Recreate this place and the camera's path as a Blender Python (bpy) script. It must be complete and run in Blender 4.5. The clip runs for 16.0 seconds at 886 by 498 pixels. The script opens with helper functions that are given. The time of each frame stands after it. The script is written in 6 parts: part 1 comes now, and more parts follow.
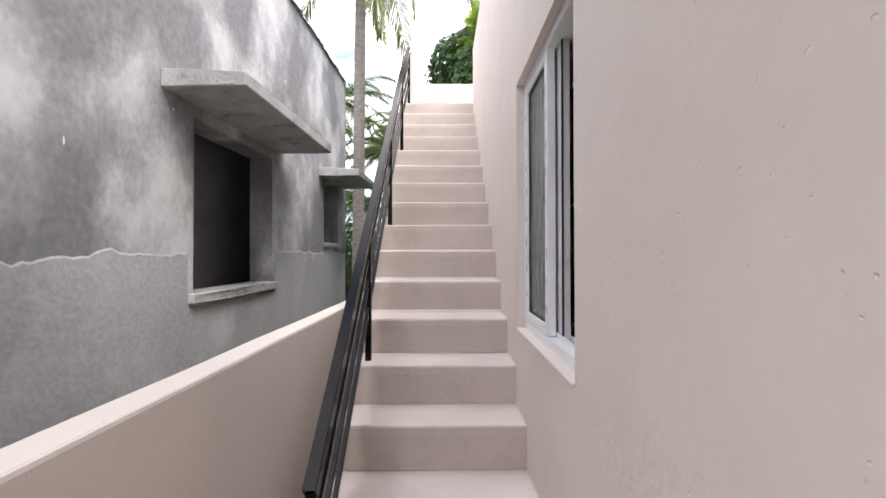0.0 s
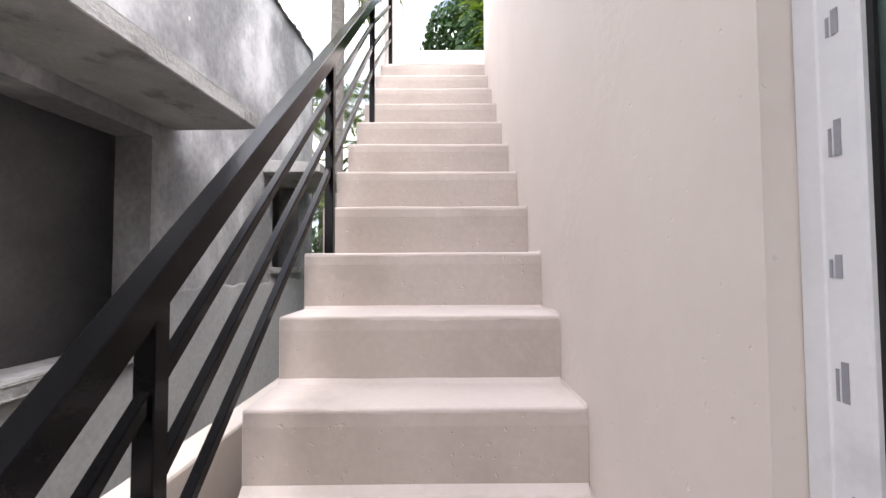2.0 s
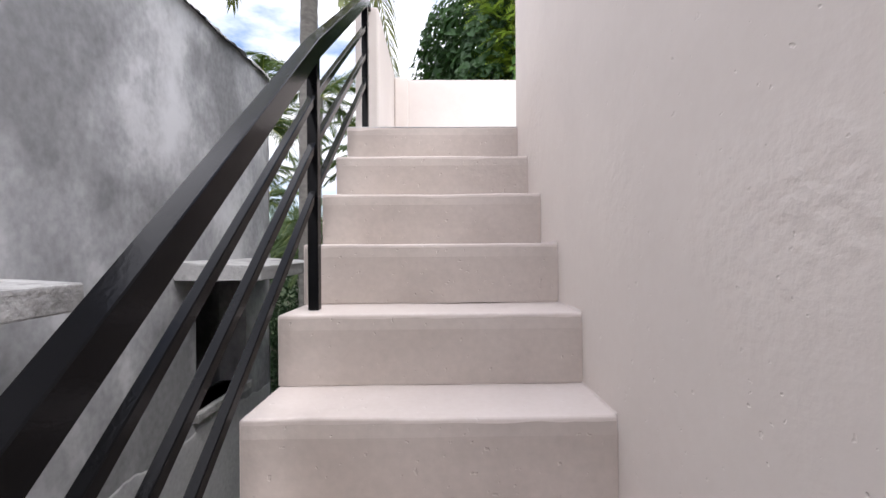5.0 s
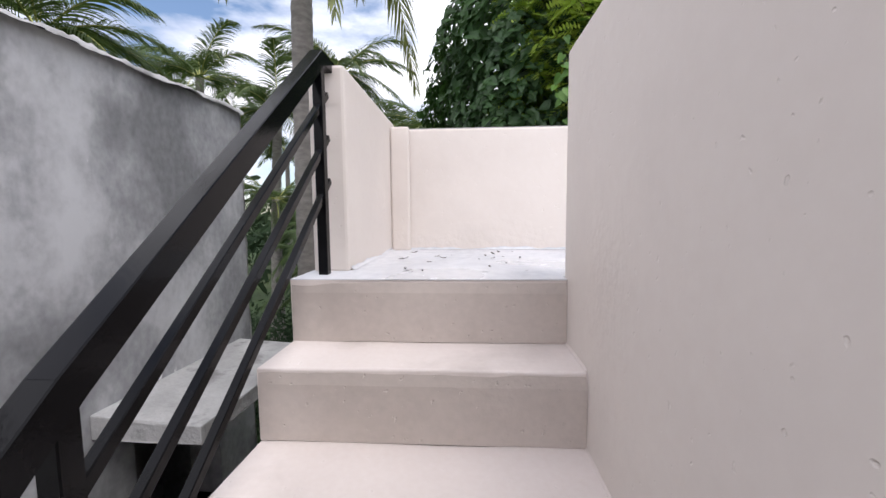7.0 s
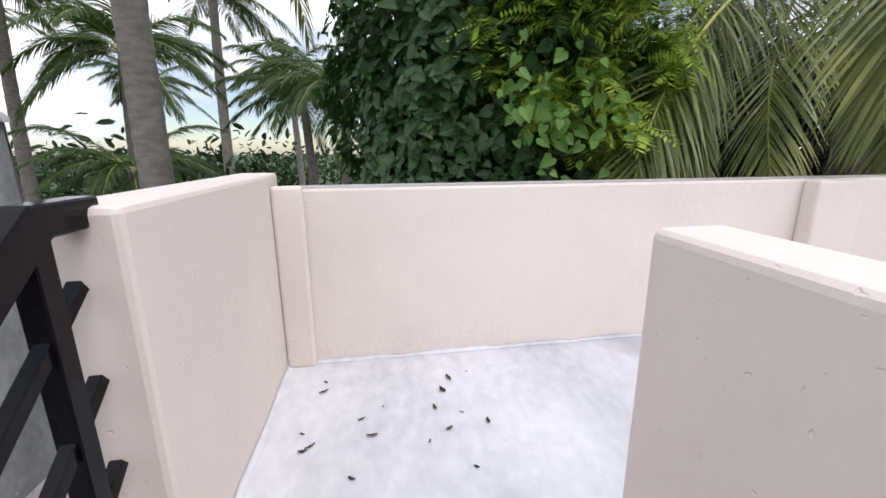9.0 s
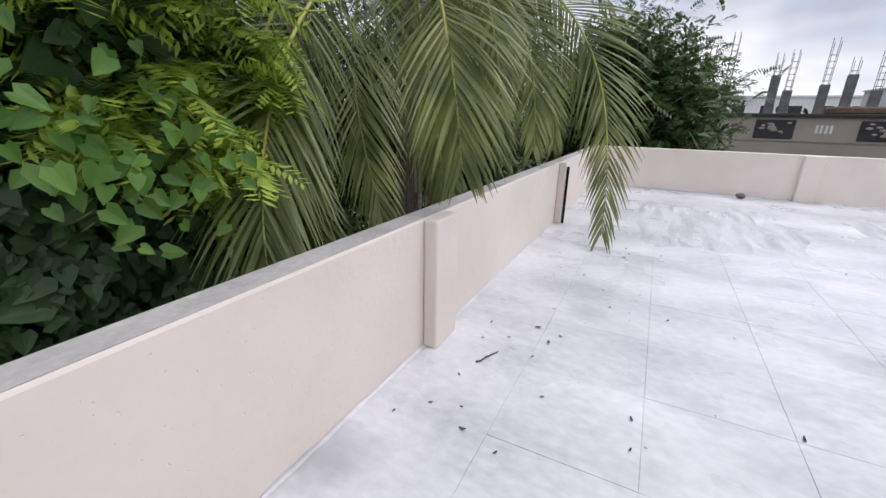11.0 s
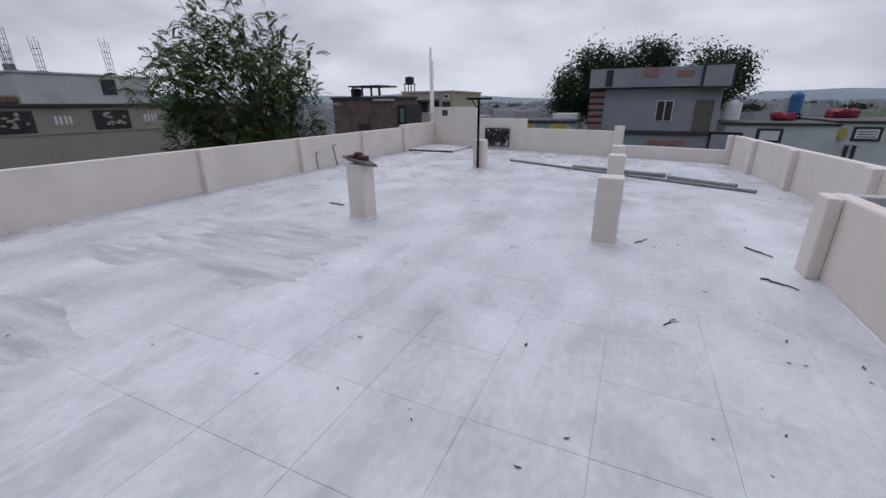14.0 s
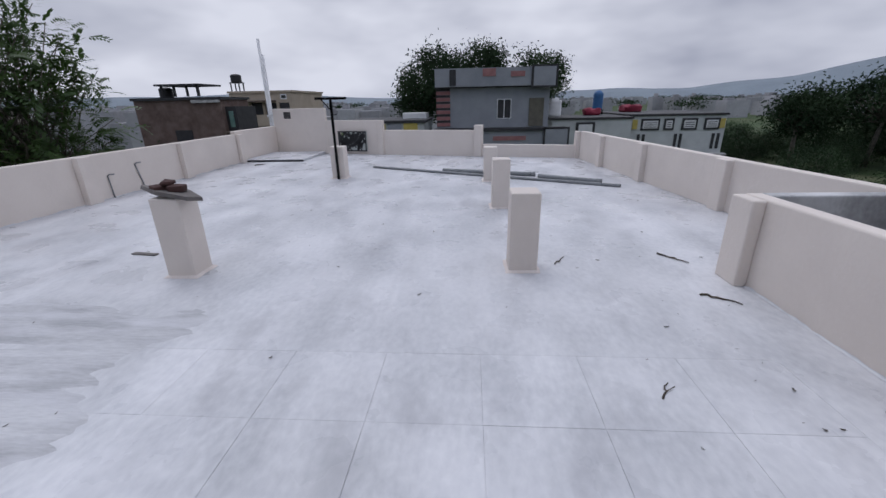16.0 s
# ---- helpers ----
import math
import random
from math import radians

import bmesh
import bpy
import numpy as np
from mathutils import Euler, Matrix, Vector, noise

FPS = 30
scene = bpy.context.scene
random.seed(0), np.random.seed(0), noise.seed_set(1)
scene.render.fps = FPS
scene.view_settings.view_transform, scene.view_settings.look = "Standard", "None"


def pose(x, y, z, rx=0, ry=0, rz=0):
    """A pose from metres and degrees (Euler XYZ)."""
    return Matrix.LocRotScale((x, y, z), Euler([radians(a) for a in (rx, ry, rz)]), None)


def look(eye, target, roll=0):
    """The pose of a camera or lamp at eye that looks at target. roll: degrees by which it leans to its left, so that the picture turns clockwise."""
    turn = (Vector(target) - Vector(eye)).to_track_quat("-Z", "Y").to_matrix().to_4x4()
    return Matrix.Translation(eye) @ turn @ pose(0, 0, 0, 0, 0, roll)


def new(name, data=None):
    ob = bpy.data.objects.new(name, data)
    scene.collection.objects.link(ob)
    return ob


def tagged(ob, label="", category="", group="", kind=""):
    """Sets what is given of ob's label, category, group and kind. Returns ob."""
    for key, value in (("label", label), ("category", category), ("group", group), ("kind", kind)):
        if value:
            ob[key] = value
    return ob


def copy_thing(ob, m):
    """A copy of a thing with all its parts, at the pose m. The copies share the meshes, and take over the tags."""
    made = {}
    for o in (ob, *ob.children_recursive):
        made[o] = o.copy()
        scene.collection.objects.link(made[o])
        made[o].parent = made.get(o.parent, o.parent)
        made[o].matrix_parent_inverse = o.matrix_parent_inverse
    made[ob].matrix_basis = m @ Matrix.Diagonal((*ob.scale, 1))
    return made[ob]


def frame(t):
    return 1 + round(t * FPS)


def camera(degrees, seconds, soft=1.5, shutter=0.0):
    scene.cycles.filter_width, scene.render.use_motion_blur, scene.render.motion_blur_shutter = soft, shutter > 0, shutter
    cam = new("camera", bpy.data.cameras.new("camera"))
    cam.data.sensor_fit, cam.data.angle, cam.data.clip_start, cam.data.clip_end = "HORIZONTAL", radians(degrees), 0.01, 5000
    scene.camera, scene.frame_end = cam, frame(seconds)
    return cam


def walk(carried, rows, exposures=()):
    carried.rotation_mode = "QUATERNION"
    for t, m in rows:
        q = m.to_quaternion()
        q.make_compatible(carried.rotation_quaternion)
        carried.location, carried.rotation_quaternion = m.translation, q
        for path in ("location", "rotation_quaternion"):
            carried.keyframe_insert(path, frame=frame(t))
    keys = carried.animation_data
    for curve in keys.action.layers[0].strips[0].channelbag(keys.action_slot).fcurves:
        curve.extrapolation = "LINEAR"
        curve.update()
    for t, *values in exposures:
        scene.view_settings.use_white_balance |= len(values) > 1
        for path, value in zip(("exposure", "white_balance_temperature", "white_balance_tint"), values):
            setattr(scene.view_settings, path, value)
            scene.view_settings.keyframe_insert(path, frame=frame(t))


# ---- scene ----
cam = camera(95.5, 16.0)
PATH = [
    (0, (-0.387, -4.86, 1.414), (-0.379, -2.86, 1.434), -0.1),
    (0.5, (-0.429, -4.396, 1.405), (-0.407, -2.397, 1.436), -0.2),
    (1, (-0.398, -3.96, 1.411), (-0.37, -1.961, 1.446), -0.3),
    (1.5, (-0.369, -3.548, 1.421), (-0.346, -1.549, 1.485), -0.4),
    (2, (-0.364, -3.251, 1.59), (-0.355, -1.252, 1.662), -0.3),
    (2.5, (-0.354, -3.023, 1.774), (-0.344, -1.024, 1.844), -0.2),
    (3, (-0.392, -2.827, 1.92), (-0.383, -0.829, 2.006), -0.2),
    (3.5, (-0.381, -2.621, 2.121), (-0.362, -0.622, 2.171), -0.5),
    (4, (-0.415, -2.415, 2.267), (-0.38, -0.416, 2.331), -0.4),
    (6.5, (-0.345, -1.442, 3.242), (-0.408, 0.552, 3.088), -0.5),
    (7, (-0.30, -1.225, 3.432), (-0.425, 0.764, 3.256), -0.5),
    (7.5, (-0.358, -1.033, 3.60), (-0.472, 0.947, 3.344), -0.3),
    (8, (-0.378, -0.823, 3.76), (-0.458, 1.137, 3.370), -0.3),
    (10.5, (-0.261, 0.005, 4.259), (1.129, 1.319, 3.675), 0.4),
    (11, (-0.124, 0.121, 4.346), (1.566, 0.985, 3.716), 1.1),
    (11.5, (0.006, 0.167, 4.483), (1.866, 0.513, 3.832), 0.9),
    (12, (0.236, 0.101, 4.491), (2.112, -0.096, 3.828), 0.5),
    (12.5, (0.566, 0.034, 4.474), (2.308, -0.685, 3.806), 0.4),
    (13, (0.909, -0.001, 4.491), (2.383, -1.171, 3.814), 0.2),
    (13.5, (1.234, -0.144, 4.504), (2.373, -1.642, 3.828), -0.4),
    (14, (1.544, -0.227, 4.519), (2.331, -1.936, 3.84), -0.5),
    (14.5, (1.786, -0.387, 4.506), (2.281, -2.2, 3.823), -0.7),
    (15, (1.98, -0.604, 4.516), (2.274, -2.459, 3.83), -0.9),
    (15.5, (2.121, -0.852, 4.532), (2.299, -2.72, 3.842), -1.0),
    (16, (2.105, -1.202, 4.525), (2.235, -3.076, 3.836), -1.2),
]
walk(cam, [(t, look(eye, target, roll)) for t, eye, target, roll in PATH],
     exposures=[(0, 1.42, 6650, 13), (1, 1.55, 6600, 13), (2, 1.62, 6600, 13), (3, 1.30, 6500, 13), (4, 1.03, 6400, 13), (6.3, 0.52, 6400, 13), (8.2, 0.27, 6350, 13),
                (10.3, 0.15, 6450, 13), (11, -0.02, 6400, 13), (12.5, -0.54, 6150, 13), (14, -0.80, 6050, 13), (16, -0.80, 6000, 13)])

# ---------------------------------------------------------------- world and light
world = bpy.data.worlds.new("sky")
scene.world = world
world.use_nodes = True
SUN_EL, SUN_AZ = 60.0, 142.0


def build_world():
    nt = world.node_tree
    nt.nodes.clear()
    N = nt.nodes.new
    out, bg = N("ShaderNodeOutputWorld"), N("ShaderNodeBackground")
    sky = N("ShaderNodeTexSky")
    sky.sky_type, sky.sun_disc = "NISHITA", False
    sky.sun_elevation, sky.sun_rotation = radians(SUN_EL), radians(SUN_AZ)
    sky.dust_density = 0.6
    dim = N("ShaderNodeMix")
    dim.data_type, dim.blend_type = "RGBA", "MULTIPLY"
    dim.inputs[0].default_value = 1.0
    dim.inputs[7].default_value = (0.12, 0.12, 0.12, 1)
    tc, mp = N("ShaderNodeTexCoord"), N("ShaderNodeMapping")
    mp.inputs["Scale"].default_value = (1.0, 1.0, 2.6)
    mp.inputs["Location"].default_value = (0.35, 0.2, 0.1)
    n1, n2 = N("ShaderNodeTexNoise"), N("ShaderNodeTexNoise")
    n1.inputs["Scale"].default_value, n1.inputs["Detail"].default_value = 1.9, 7.0
    n1.inputs["Roughness"].default_value = 0.55
    n2.inputs["Scale"].default_value, n2.inputs["Detail"].default_value = 2.0, 4.0
    cover = N("ShaderNodeValToRGB")
    cover.color_ramp.elements[0].position, cover.color_ramp.elements[0].color = 0.33, (0, 0, 0, 1)
    cover.color_ramp.elements[1].position, cover.color_ramp.elements[1].color = 0.47, (1, 1, 1, 1)
    tone = N("ShaderNodeValToRGB")
    tone.color_ramp.elements[0].position, tone.color_ramp.elements[0].color = 0.33, (0.55, 0.57, 0.67, 1)
    tone.color_ramp.elements[1].position, tone.color_ramp.elements[1].color = 0.62, (1.24, 1.24, 1.29, 1)
    mix = N("ShaderNodeMix")
    mix.data_type = "RGBA"
    L = nt.links.new
    L(tc.outputs["Generated"], mp.inputs["Vector"])
    L(mp.outputs[0], n1.inputs["Vector"]), L(mp.outputs[0], n2.inputs["Vector"])
    # the cloud is thinner towards the grove and closed on the town side
    ramp, thin, thick = N("ShaderNodeSeparateXYZ"), N("ShaderNodeMath"), N("ShaderNodeMath")
    thin.operation, thin.inputs[1].default_value = "MULTIPLY", -0.11
    thick.operation = "ADD"
    L(tc.outputs["Generated"], ramp.inputs[0]), L(ramp.outputs[1], thin.inputs[0])
    L(n1.outputs[0], thick.inputs[0]), L(thin.outputs[0], thick.inputs[1])
    L(thick.outputs[0], cover.inputs[0]), L(n2.outputs[0], tone.inputs[0])
    L(sky.outputs[0], dim.inputs[6])
    L(cover.outputs[0], mix.inputs[0]), L(dim.outputs[2], mix.inputs[6]), L(tone.outputs[0], mix.inputs[7])
    L(mix.outputs[2], bg.inputs["Color"])
    # an overcast sky is brighter towards the zenith
    rise = N("ShaderNodeMapRange")
    rise.inputs[1].default_value, rise.inputs[2].default_value = 0.25, 1.0
    rise.inputs[3].default_value, rise.inputs[4].default_value = 1.0, 1.7
    L(ramp.outputs[2], rise.inputs[0]), L(rise.outputs[0], bg.inputs["Strength"])
    L(bg.outputs[0], out.inputs[0])


build_world()
sun = new("sun", bpy.data.lights.new("sun", "SUN"))
sun.data.energy, sun.data.angle, sun.data.color = 1.05, radians(26), (1.0, 0.96, 0.9)
sun_dir = Vector((math.sin(radians(SUN_AZ)) * math.cos(radians(SUN_EL)), math.cos(radians(SUN_AZ)) * math.cos(radians(SUN_EL)), math.sin(radians(SUN_EL))))
sun.matrix_world = look(sun_dir * 50, (0, 0, 0))


# ---------------------------------------------------------------- materials
def surface(name, a, b, rough=0.8, scale=6.0, grain=60.0, bump=0.15, metal=0.0, stain=None, stain_scale=0.7, stain_at=(0.55, 0.72),
            spec=0.4, vary=0.0, stretch=(1, 1, 1), bump_dist=0.01, translucent=None, patchy=False, flecks=None, mottle=0.16, ramp=(0.32, 0.68), sheen=None, pits=0.0, bands=0.0):
    """Two colours mixed by a coarse noise, a finer grain on top, an optional stain, and relief from both."""
    m = bpy.data.materials.new(name)
    m.use_nodes = True
    nt = m.node_tree
    bsdf = nt.nodes["Principled BSDF"]
    N, L = nt.nodes.new, nt.links.new
    tc, mp = N("ShaderNodeNewGeometry"), N("ShaderNodeMapping")
    mp.inputs["Scale"].default_value = stretch
    L(tc.outputs["Position"], mp.inputs["Vector"])
    n1, n2 = N("ShaderNodeTexNoise"), N("ShaderNodeTexNoise")
    n1.inputs["Scale"].default_value, n1.inputs["Detail"].default_value = scale, 5
    n2.inputs["Scale"].default_value, n2.inputs["Detail"].default_value = grain, 4
    L(mp.outputs[0], n1.inputs["Vector"]), L(mp.outputs[0], n2.inputs["Vector"])
    r1 = N("ShaderNodeValToRGB")
    r1.color_ramp.elements[0].position, r1.color_ramp.elements[1].position = ramp
    r1.color_ramp.elements[0].color, r1.color_ramp.elements[1].color = (*a, 1), (*b, 1)
    L(n1.outputs[0], r1.inputs[0])
    g = N("ShaderNodeMix")
    g.data_type, g.blend_type = "RGBA", "OVERLAY"
    g.inputs[0].default_value = mottle
    L(r1.outputs[0], g.inputs[6]), L(n2.outputs[0], g.inputs[7])
    col = g.outputs[2]
    if stain:
        n3 = N("ShaderNodeTexNoise")
        n3.inputs["Scale"].default_value, n3.inputs["Detail"].default_value, n3.inputs["Roughness"].default_value = stain_scale, 7, 0.62
        L(mp.outputs[0], n3.inputs["Vector"])
        r3 = N("ShaderNodeValToRGB")
        r3.color_ramp.elements[0].position, r3.color_ramp.elements[1].position = stain_at
        L(n3.outputs[0], r3.inputs[0])
        s = N("ShaderNodeMix")
        s.data_type = "RGBA"
        s.inputs[7].default_value = (*stain, 1)
        L(r3.outputs[0], s.inputs[0]), L(col, s.inputs[6])
        col = s.outputs[2]
    if bands:
        # long pale and dull strips left by the broom that spread the coat
        n7, m7, r7, h7 = N("ShaderNodeTexNoise"), N("ShaderNodeMapping"), N("ShaderNodeMapRange"), N("ShaderNodeHueSaturation")
        m7.inputs["Scale"].default_value = (1.0, 0.10, 1.0)
        m7.inputs["Rotation"].default_value = (0, 0, radians(-4))
        n7.inputs["Scale"].default_value, n7.inputs["Detail"].default_value, n7.inputs["Roughness"].default_value = 1.5, 5, 0.6
        r7.inputs[1].default_value, r7.inputs[2].default_value = 0.36, 0.64
        r7.inputs[3].default_value, r7.inputs[4].default_value = 1 - bands, 1 + bands * 0.6
        L(tc.outputs["Position"], m7.inputs["Vector"]), L(m7.outputs[0], n7.inputs["Vector"]), L(n7.outputs[0], r7.inputs[0])
        L(r7.outputs[0], h7.inputs["Value"]), L(col, h7.inputs["Color"])
        col = h7.outputs[0]
    if flecks:
        n4, r4, f4 = N("ShaderNodeTexNoise"), N("ShaderNodeValToRGB"), N("ShaderNodeMix")
        mp4 = N("ShaderNodeMapping")
        mp4.inputs["Scale"].default_value = (1, 1, 0.35)
        n4.inputs["Scale"].default_value, n4.inputs["Detail"].default_value = 17, 2
        r4.color_ramp.elements[0].position, r4.color_ramp.elements[1].position = 0.755, 0.77
        f4.data_type = "RGBA"
        f4.inputs[7].default_value = (*flecks, 1)
        L(tc.outputs["Position"], mp4.inputs["Vector"]), L(mp4.outputs[0], n4.inputs["Vector"])
        L(n4.outputs[0], r4.inputs[0]), L(r4.outputs[0], f4.inputs[0]), L(col, f4.inputs[6])
        col = f4.outputs[2]
    if vary:
        oi, h = N("ShaderNodeObjectInfo"), N("ShaderNodeHueSaturation")
        geo = N("ShaderNodeNewGeometry")
        add = N("ShaderNodeMath")
        add.operation = "ADD"
        L(oi.outputs["Random"], add.inputs[0]), L(geo.outputs["Random Per Island"], add.inputs[1])
        mr = N("ShaderNodeMapRange")
        mr.inputs[1].default_value, mr.inputs[2].default_value = 0.0, 2.0
        mr.inputs[3].default_value, mr.inputs[4].default_value = 1 - vary, 1 + vary
        L(add.outputs[0], mr.inputs[0]), L(mr.outputs[0], h.inputs["Value"]), L(col, h.inputs["Color"])
        col = h.outputs[0]
    L(col, bsdf.inputs["Base Color"])
    bsdf.inputs["Roughness"].default_value, bsdf.inputs["Metallic"].default_value = rough, metal
    bsdf.inputs["Specular IOR Level"].default_value = spec
    if bump:
        add, bp = N("ShaderNodeMath"), N("ShaderNodeBump")
        add.operation = "ADD"
        L(n1.outputs[0], add.inputs[0])
        if patchy:
            mk, rm, mul = N("ShaderNodeTexNoise"), N("ShaderNodeValToRGB"), N("ShaderNodeMath")
            mk.inputs["Scale"].default_value, mk.inputs["Detail"].default_value = 1.6, 3
            rm.color_ramp.elements[0].position, rm.color_ramp.elements[1].position = 0.56, 0.74
            rm.color_ramp.elements[0].color = (0.05, 0.05, 0.05, 1)
            mul.operation = "MULTIPLY"
            L(mp.outputs[0], mk.inputs["Vector"]), L(mk.outputs[0], rm.inputs[0])
            L(n2.outputs[0], mul.inputs[0]), L(rm.outputs[0], mul.inputs[1]), L(mul.outputs[0], add.inputs[1])
        else:
            L(n2.outputs[0], add.inputs[1])
        bp.inputs["Strength"].default_value, bp.inputs["Distance"].default_value = bump, bump_dist
        L(add.outputs[0], bp.inputs["Height"]), L(bp.outputs[0], bsdf.inputs["Normal"])
    if sheen:
        n5, r5 = N("ShaderNodeTexNoise"), N("ShaderNodeMapRange")
        n5.inputs["Scale"].default_value, n5.inputs["Detail"].default_value = 2.6, 6
        r5.inputs[1].default_value, r5.inputs[2].default_value = 0.35, 0.65
        r5.inputs[3].default_value, r5.inputs[4].default_value = sheen
        L(tc.outputs["Position"], n5.inputs["Vector"]), L(n5.outputs[0], r5.inputs[0]), L(r5.outputs[0], bsdf.inputs["Roughness"])
    if pits:
        n6, r6, s6 = N("ShaderNodeTexNoise"), N("ShaderNodeMapRange"), N("ShaderNodeMath")
        n6.inputs["Scale"].default_value, n6.inputs["Detail"].default_value = 60, 1.5
        r6.inputs[1].default_value, r6.inputs[2].default_value = 0.70, 0.76
        r6.inputs[3].default_value, r6.inputs[4].default_value = 0.0, pits
        s6.operation = "SUBTRACT"
        L(tc.outputs["Position"], n6.inputs["Vector"]), L(n6.outputs[0], r6.inputs[0])
        L(add.outputs[0], s6.inputs[0]), L(r6.outputs[0], s6.inputs[1]), L(s6.outputs[0], bp.inputs["Height"])
    if translucent:
        tr, mixs = N("ShaderNodeBsdfTranslucent"), N("ShaderNodeMixShader")
        tr.inputs["Color"].default_value = (*translucent, 1)
        mixs.inputs[0].default_value = 0.3
        out = nt.nodes["Material Output"]
        L(bsdf.outputs[0], mixs.inputs[1]), L(tr.outputs[0], mixs.inputs[2]), L(mixs.outputs[0], out.inputs[0])
    return m


CREAM = surface("cream_wall_paint", (0.665, 0.60, 0.55), (0.725, 0.66, 0.605), 0.75, 1.3, 34, 0.6, pits=0.17, bump_dist=0.012, mottle=0.05, stain=(0.61, 0.55, 0.505), stain_scale=1.1, stain_at=(0.5, 0.85), patchy=True)
ROUGH_CREAM = surface("rough_cream_paint", (0.655, 0.59, 0.55), (0.72, 0.655, 0.615), 0.8, 7, 34, 0.30, bump_dist=0.012)
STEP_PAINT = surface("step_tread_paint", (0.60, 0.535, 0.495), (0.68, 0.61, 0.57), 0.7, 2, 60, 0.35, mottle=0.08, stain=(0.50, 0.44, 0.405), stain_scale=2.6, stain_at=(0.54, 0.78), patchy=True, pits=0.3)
# darker taupe than the treads; part of the risers' shade is put into it
RISER_SHADE_PAINT = surface("step_riser_shade_paint", (0.44, 0.385, 0.345), (0.51, 0.45, 0.41), 0.75, 2.4, 46, 0.5, mottle=0.10, stain=(0.38, 0.33, 0.295), stain_scale=3.0, stain_at=(0.52, 0.76), patchy=True, pits=0.4)
WHITE_ROOF = surface("white_roof_coat", (0.49, 0.50, 0.525), (0.655, 0.66, 0.685), 0.5, 1.9, 26, 0.7, stain=(0.42, 0.425, 0.45), stain_scale=2.2, stain_at=(0.55, 0.74), stretch=(1.0, 0.6, 1), patchy=True, mottle=0.30, ramp=(0.33, 0.62), vary=0.06, sheen=(0.22, 0.55), bands=0.09)
ROOF_WORN = surface("worn_roof_coat", (0.38, 0.385, 0.405), (0.57, 0.575, 0.595), 0.65, 3.5, 30, 0.5, stain=(0.58, 0.585, 0.615), stain_scale=2.5, stain_at=(0.48, 0.7), stretch=(0.5, 2.2, 1), mottle=0.24, ramp=(0.36, 0.64))
GREY_PLASTER = surface("cement_plaster", (0.22, 0.22, 0.225), (0.45, 0.45, 0.455), 0.9, 1.5, 30, 0.5, stain=(0.60, 0.60, 0.605), stain_scale=1.5, stain_at=(0.54, 0.66), stretch=(1, 1, 0.75), flecks=(0.78, 0.78, 0.76), patchy=True, mottle=0.35, ramp=(0.42, 0.58))
CEMENT_COAT = surface("lower_cement_coat", (0.32, 0.32, 0.325), (0.46, 0.46, 0.465), 0.85, 1.2, 34, 0.35, stain=(0.52, 0.52, 0.525), stain_scale=1.8, stain_at=(0.56, 0.74), mottle=0.25)
GREY_CONCRETE = surface("grey_concrete", (0.33, 0.325, 0.32), (0.48, 0.475, 0.47), 0.9, 4, 55, 0.6, stain=(0.22, 0.215, 0.21), stain_scale=5, stain_at=(0.54, 0.66))
DARK_ROOM = surface("dark_room", (0.30, 0.30, 0.305), (0.38, 0.38, 0.385), 0.9, 3, 30, 0)
BLACK_METAL = surface("black_paint_metal", (0.003, 0.003, 0.0035), (0.006, 0.006, 0.007), 0.13, 9, 140, 0.03, spec=0.13)
UPVC = surface("white_upvc", (0.74, 0.75, 0.77), (0.80, 0.81, 0.83), 0.35, 8, 90, 0.03, stain=(0.6, 0.6, 0.63), stain_scale=7, stain_at=(0.6, 0.75))
GRILLE_PAINT = surface("grille_paint", (0.55, 0.55, 0.55), (0.63, 0.63, 0.62), 0.5, 9, 90, 0.05)
SEAL = surface("black_rubber", (0.012, 0.012, 0.013), (0.02, 0.02, 0.02), 0.6, 9, 90, 0)
INK = surface("grey_print", (0.30, 0.30, 0.33), (0.36, 0.36, 0.39), 0.6, 9, 90, 0)
GRASS = surface("field_grass", (0.026, 0.048, 0.015), (0.05, 0.085, 0.022), 0.95, 0.35, 5, 0.5, stain=(0.12, 0.11, 0.06), stain_scale=0.12, stain_at=(0.5, 0.8), bump_dist=0.1)
LEAF_DARK = surface("vine_leaf", (0.040, 0.085, 0.036), (0.075, 0.148, 0.055), 0.42, 4, 60, 0.1, vary=0.45, translucent=(0.06, 0.14, 0.02))
LEAF_BRIGHT = surface("young_leaf", (0.27, 0.38, 0.06), (0.45, 0.56, 0.10), 0.42, 4, 60, 0.1, vary=0.5, translucent=(0.34, 0.50, 0.06))
LEAF_YOUNG = surface("young_vine_leaf", (0.07, 0.165, 0.03), (0.14, 0.27, 0.05), 0.45, 4, 60, 0.1, vary=0.5, translucent=(0.11, 0.25, 0.03))
YELLOW_LEAF = surface("yellow_leaf", (0.45, 0.42, 0.03), (0.55, 0.50, 0.05), 0.5, 4, 60, 0.1, translucent=(0.5, 0.45, 0.03))
LEAF_PALM = surface("palm_leaflet", (0.10, 0.135, 0.047), (0.31, 0.34, 0.12), 0.34, 3, 60, 0.05, vary=0.5, translucent=(0.20, 0.22, 0.06))
LEAF_PALM_FAR = surface("grove_palm_leaflet", (0.05, 0.085, 0.03), (0.10, 0.14, 0.05), 0.6, 3, 60, 0.05, vary=0.4, spec=0.2, translucent=(0.09, 0.14, 0.03))
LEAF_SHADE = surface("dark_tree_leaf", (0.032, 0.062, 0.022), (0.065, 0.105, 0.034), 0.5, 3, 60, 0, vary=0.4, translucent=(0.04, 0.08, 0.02))
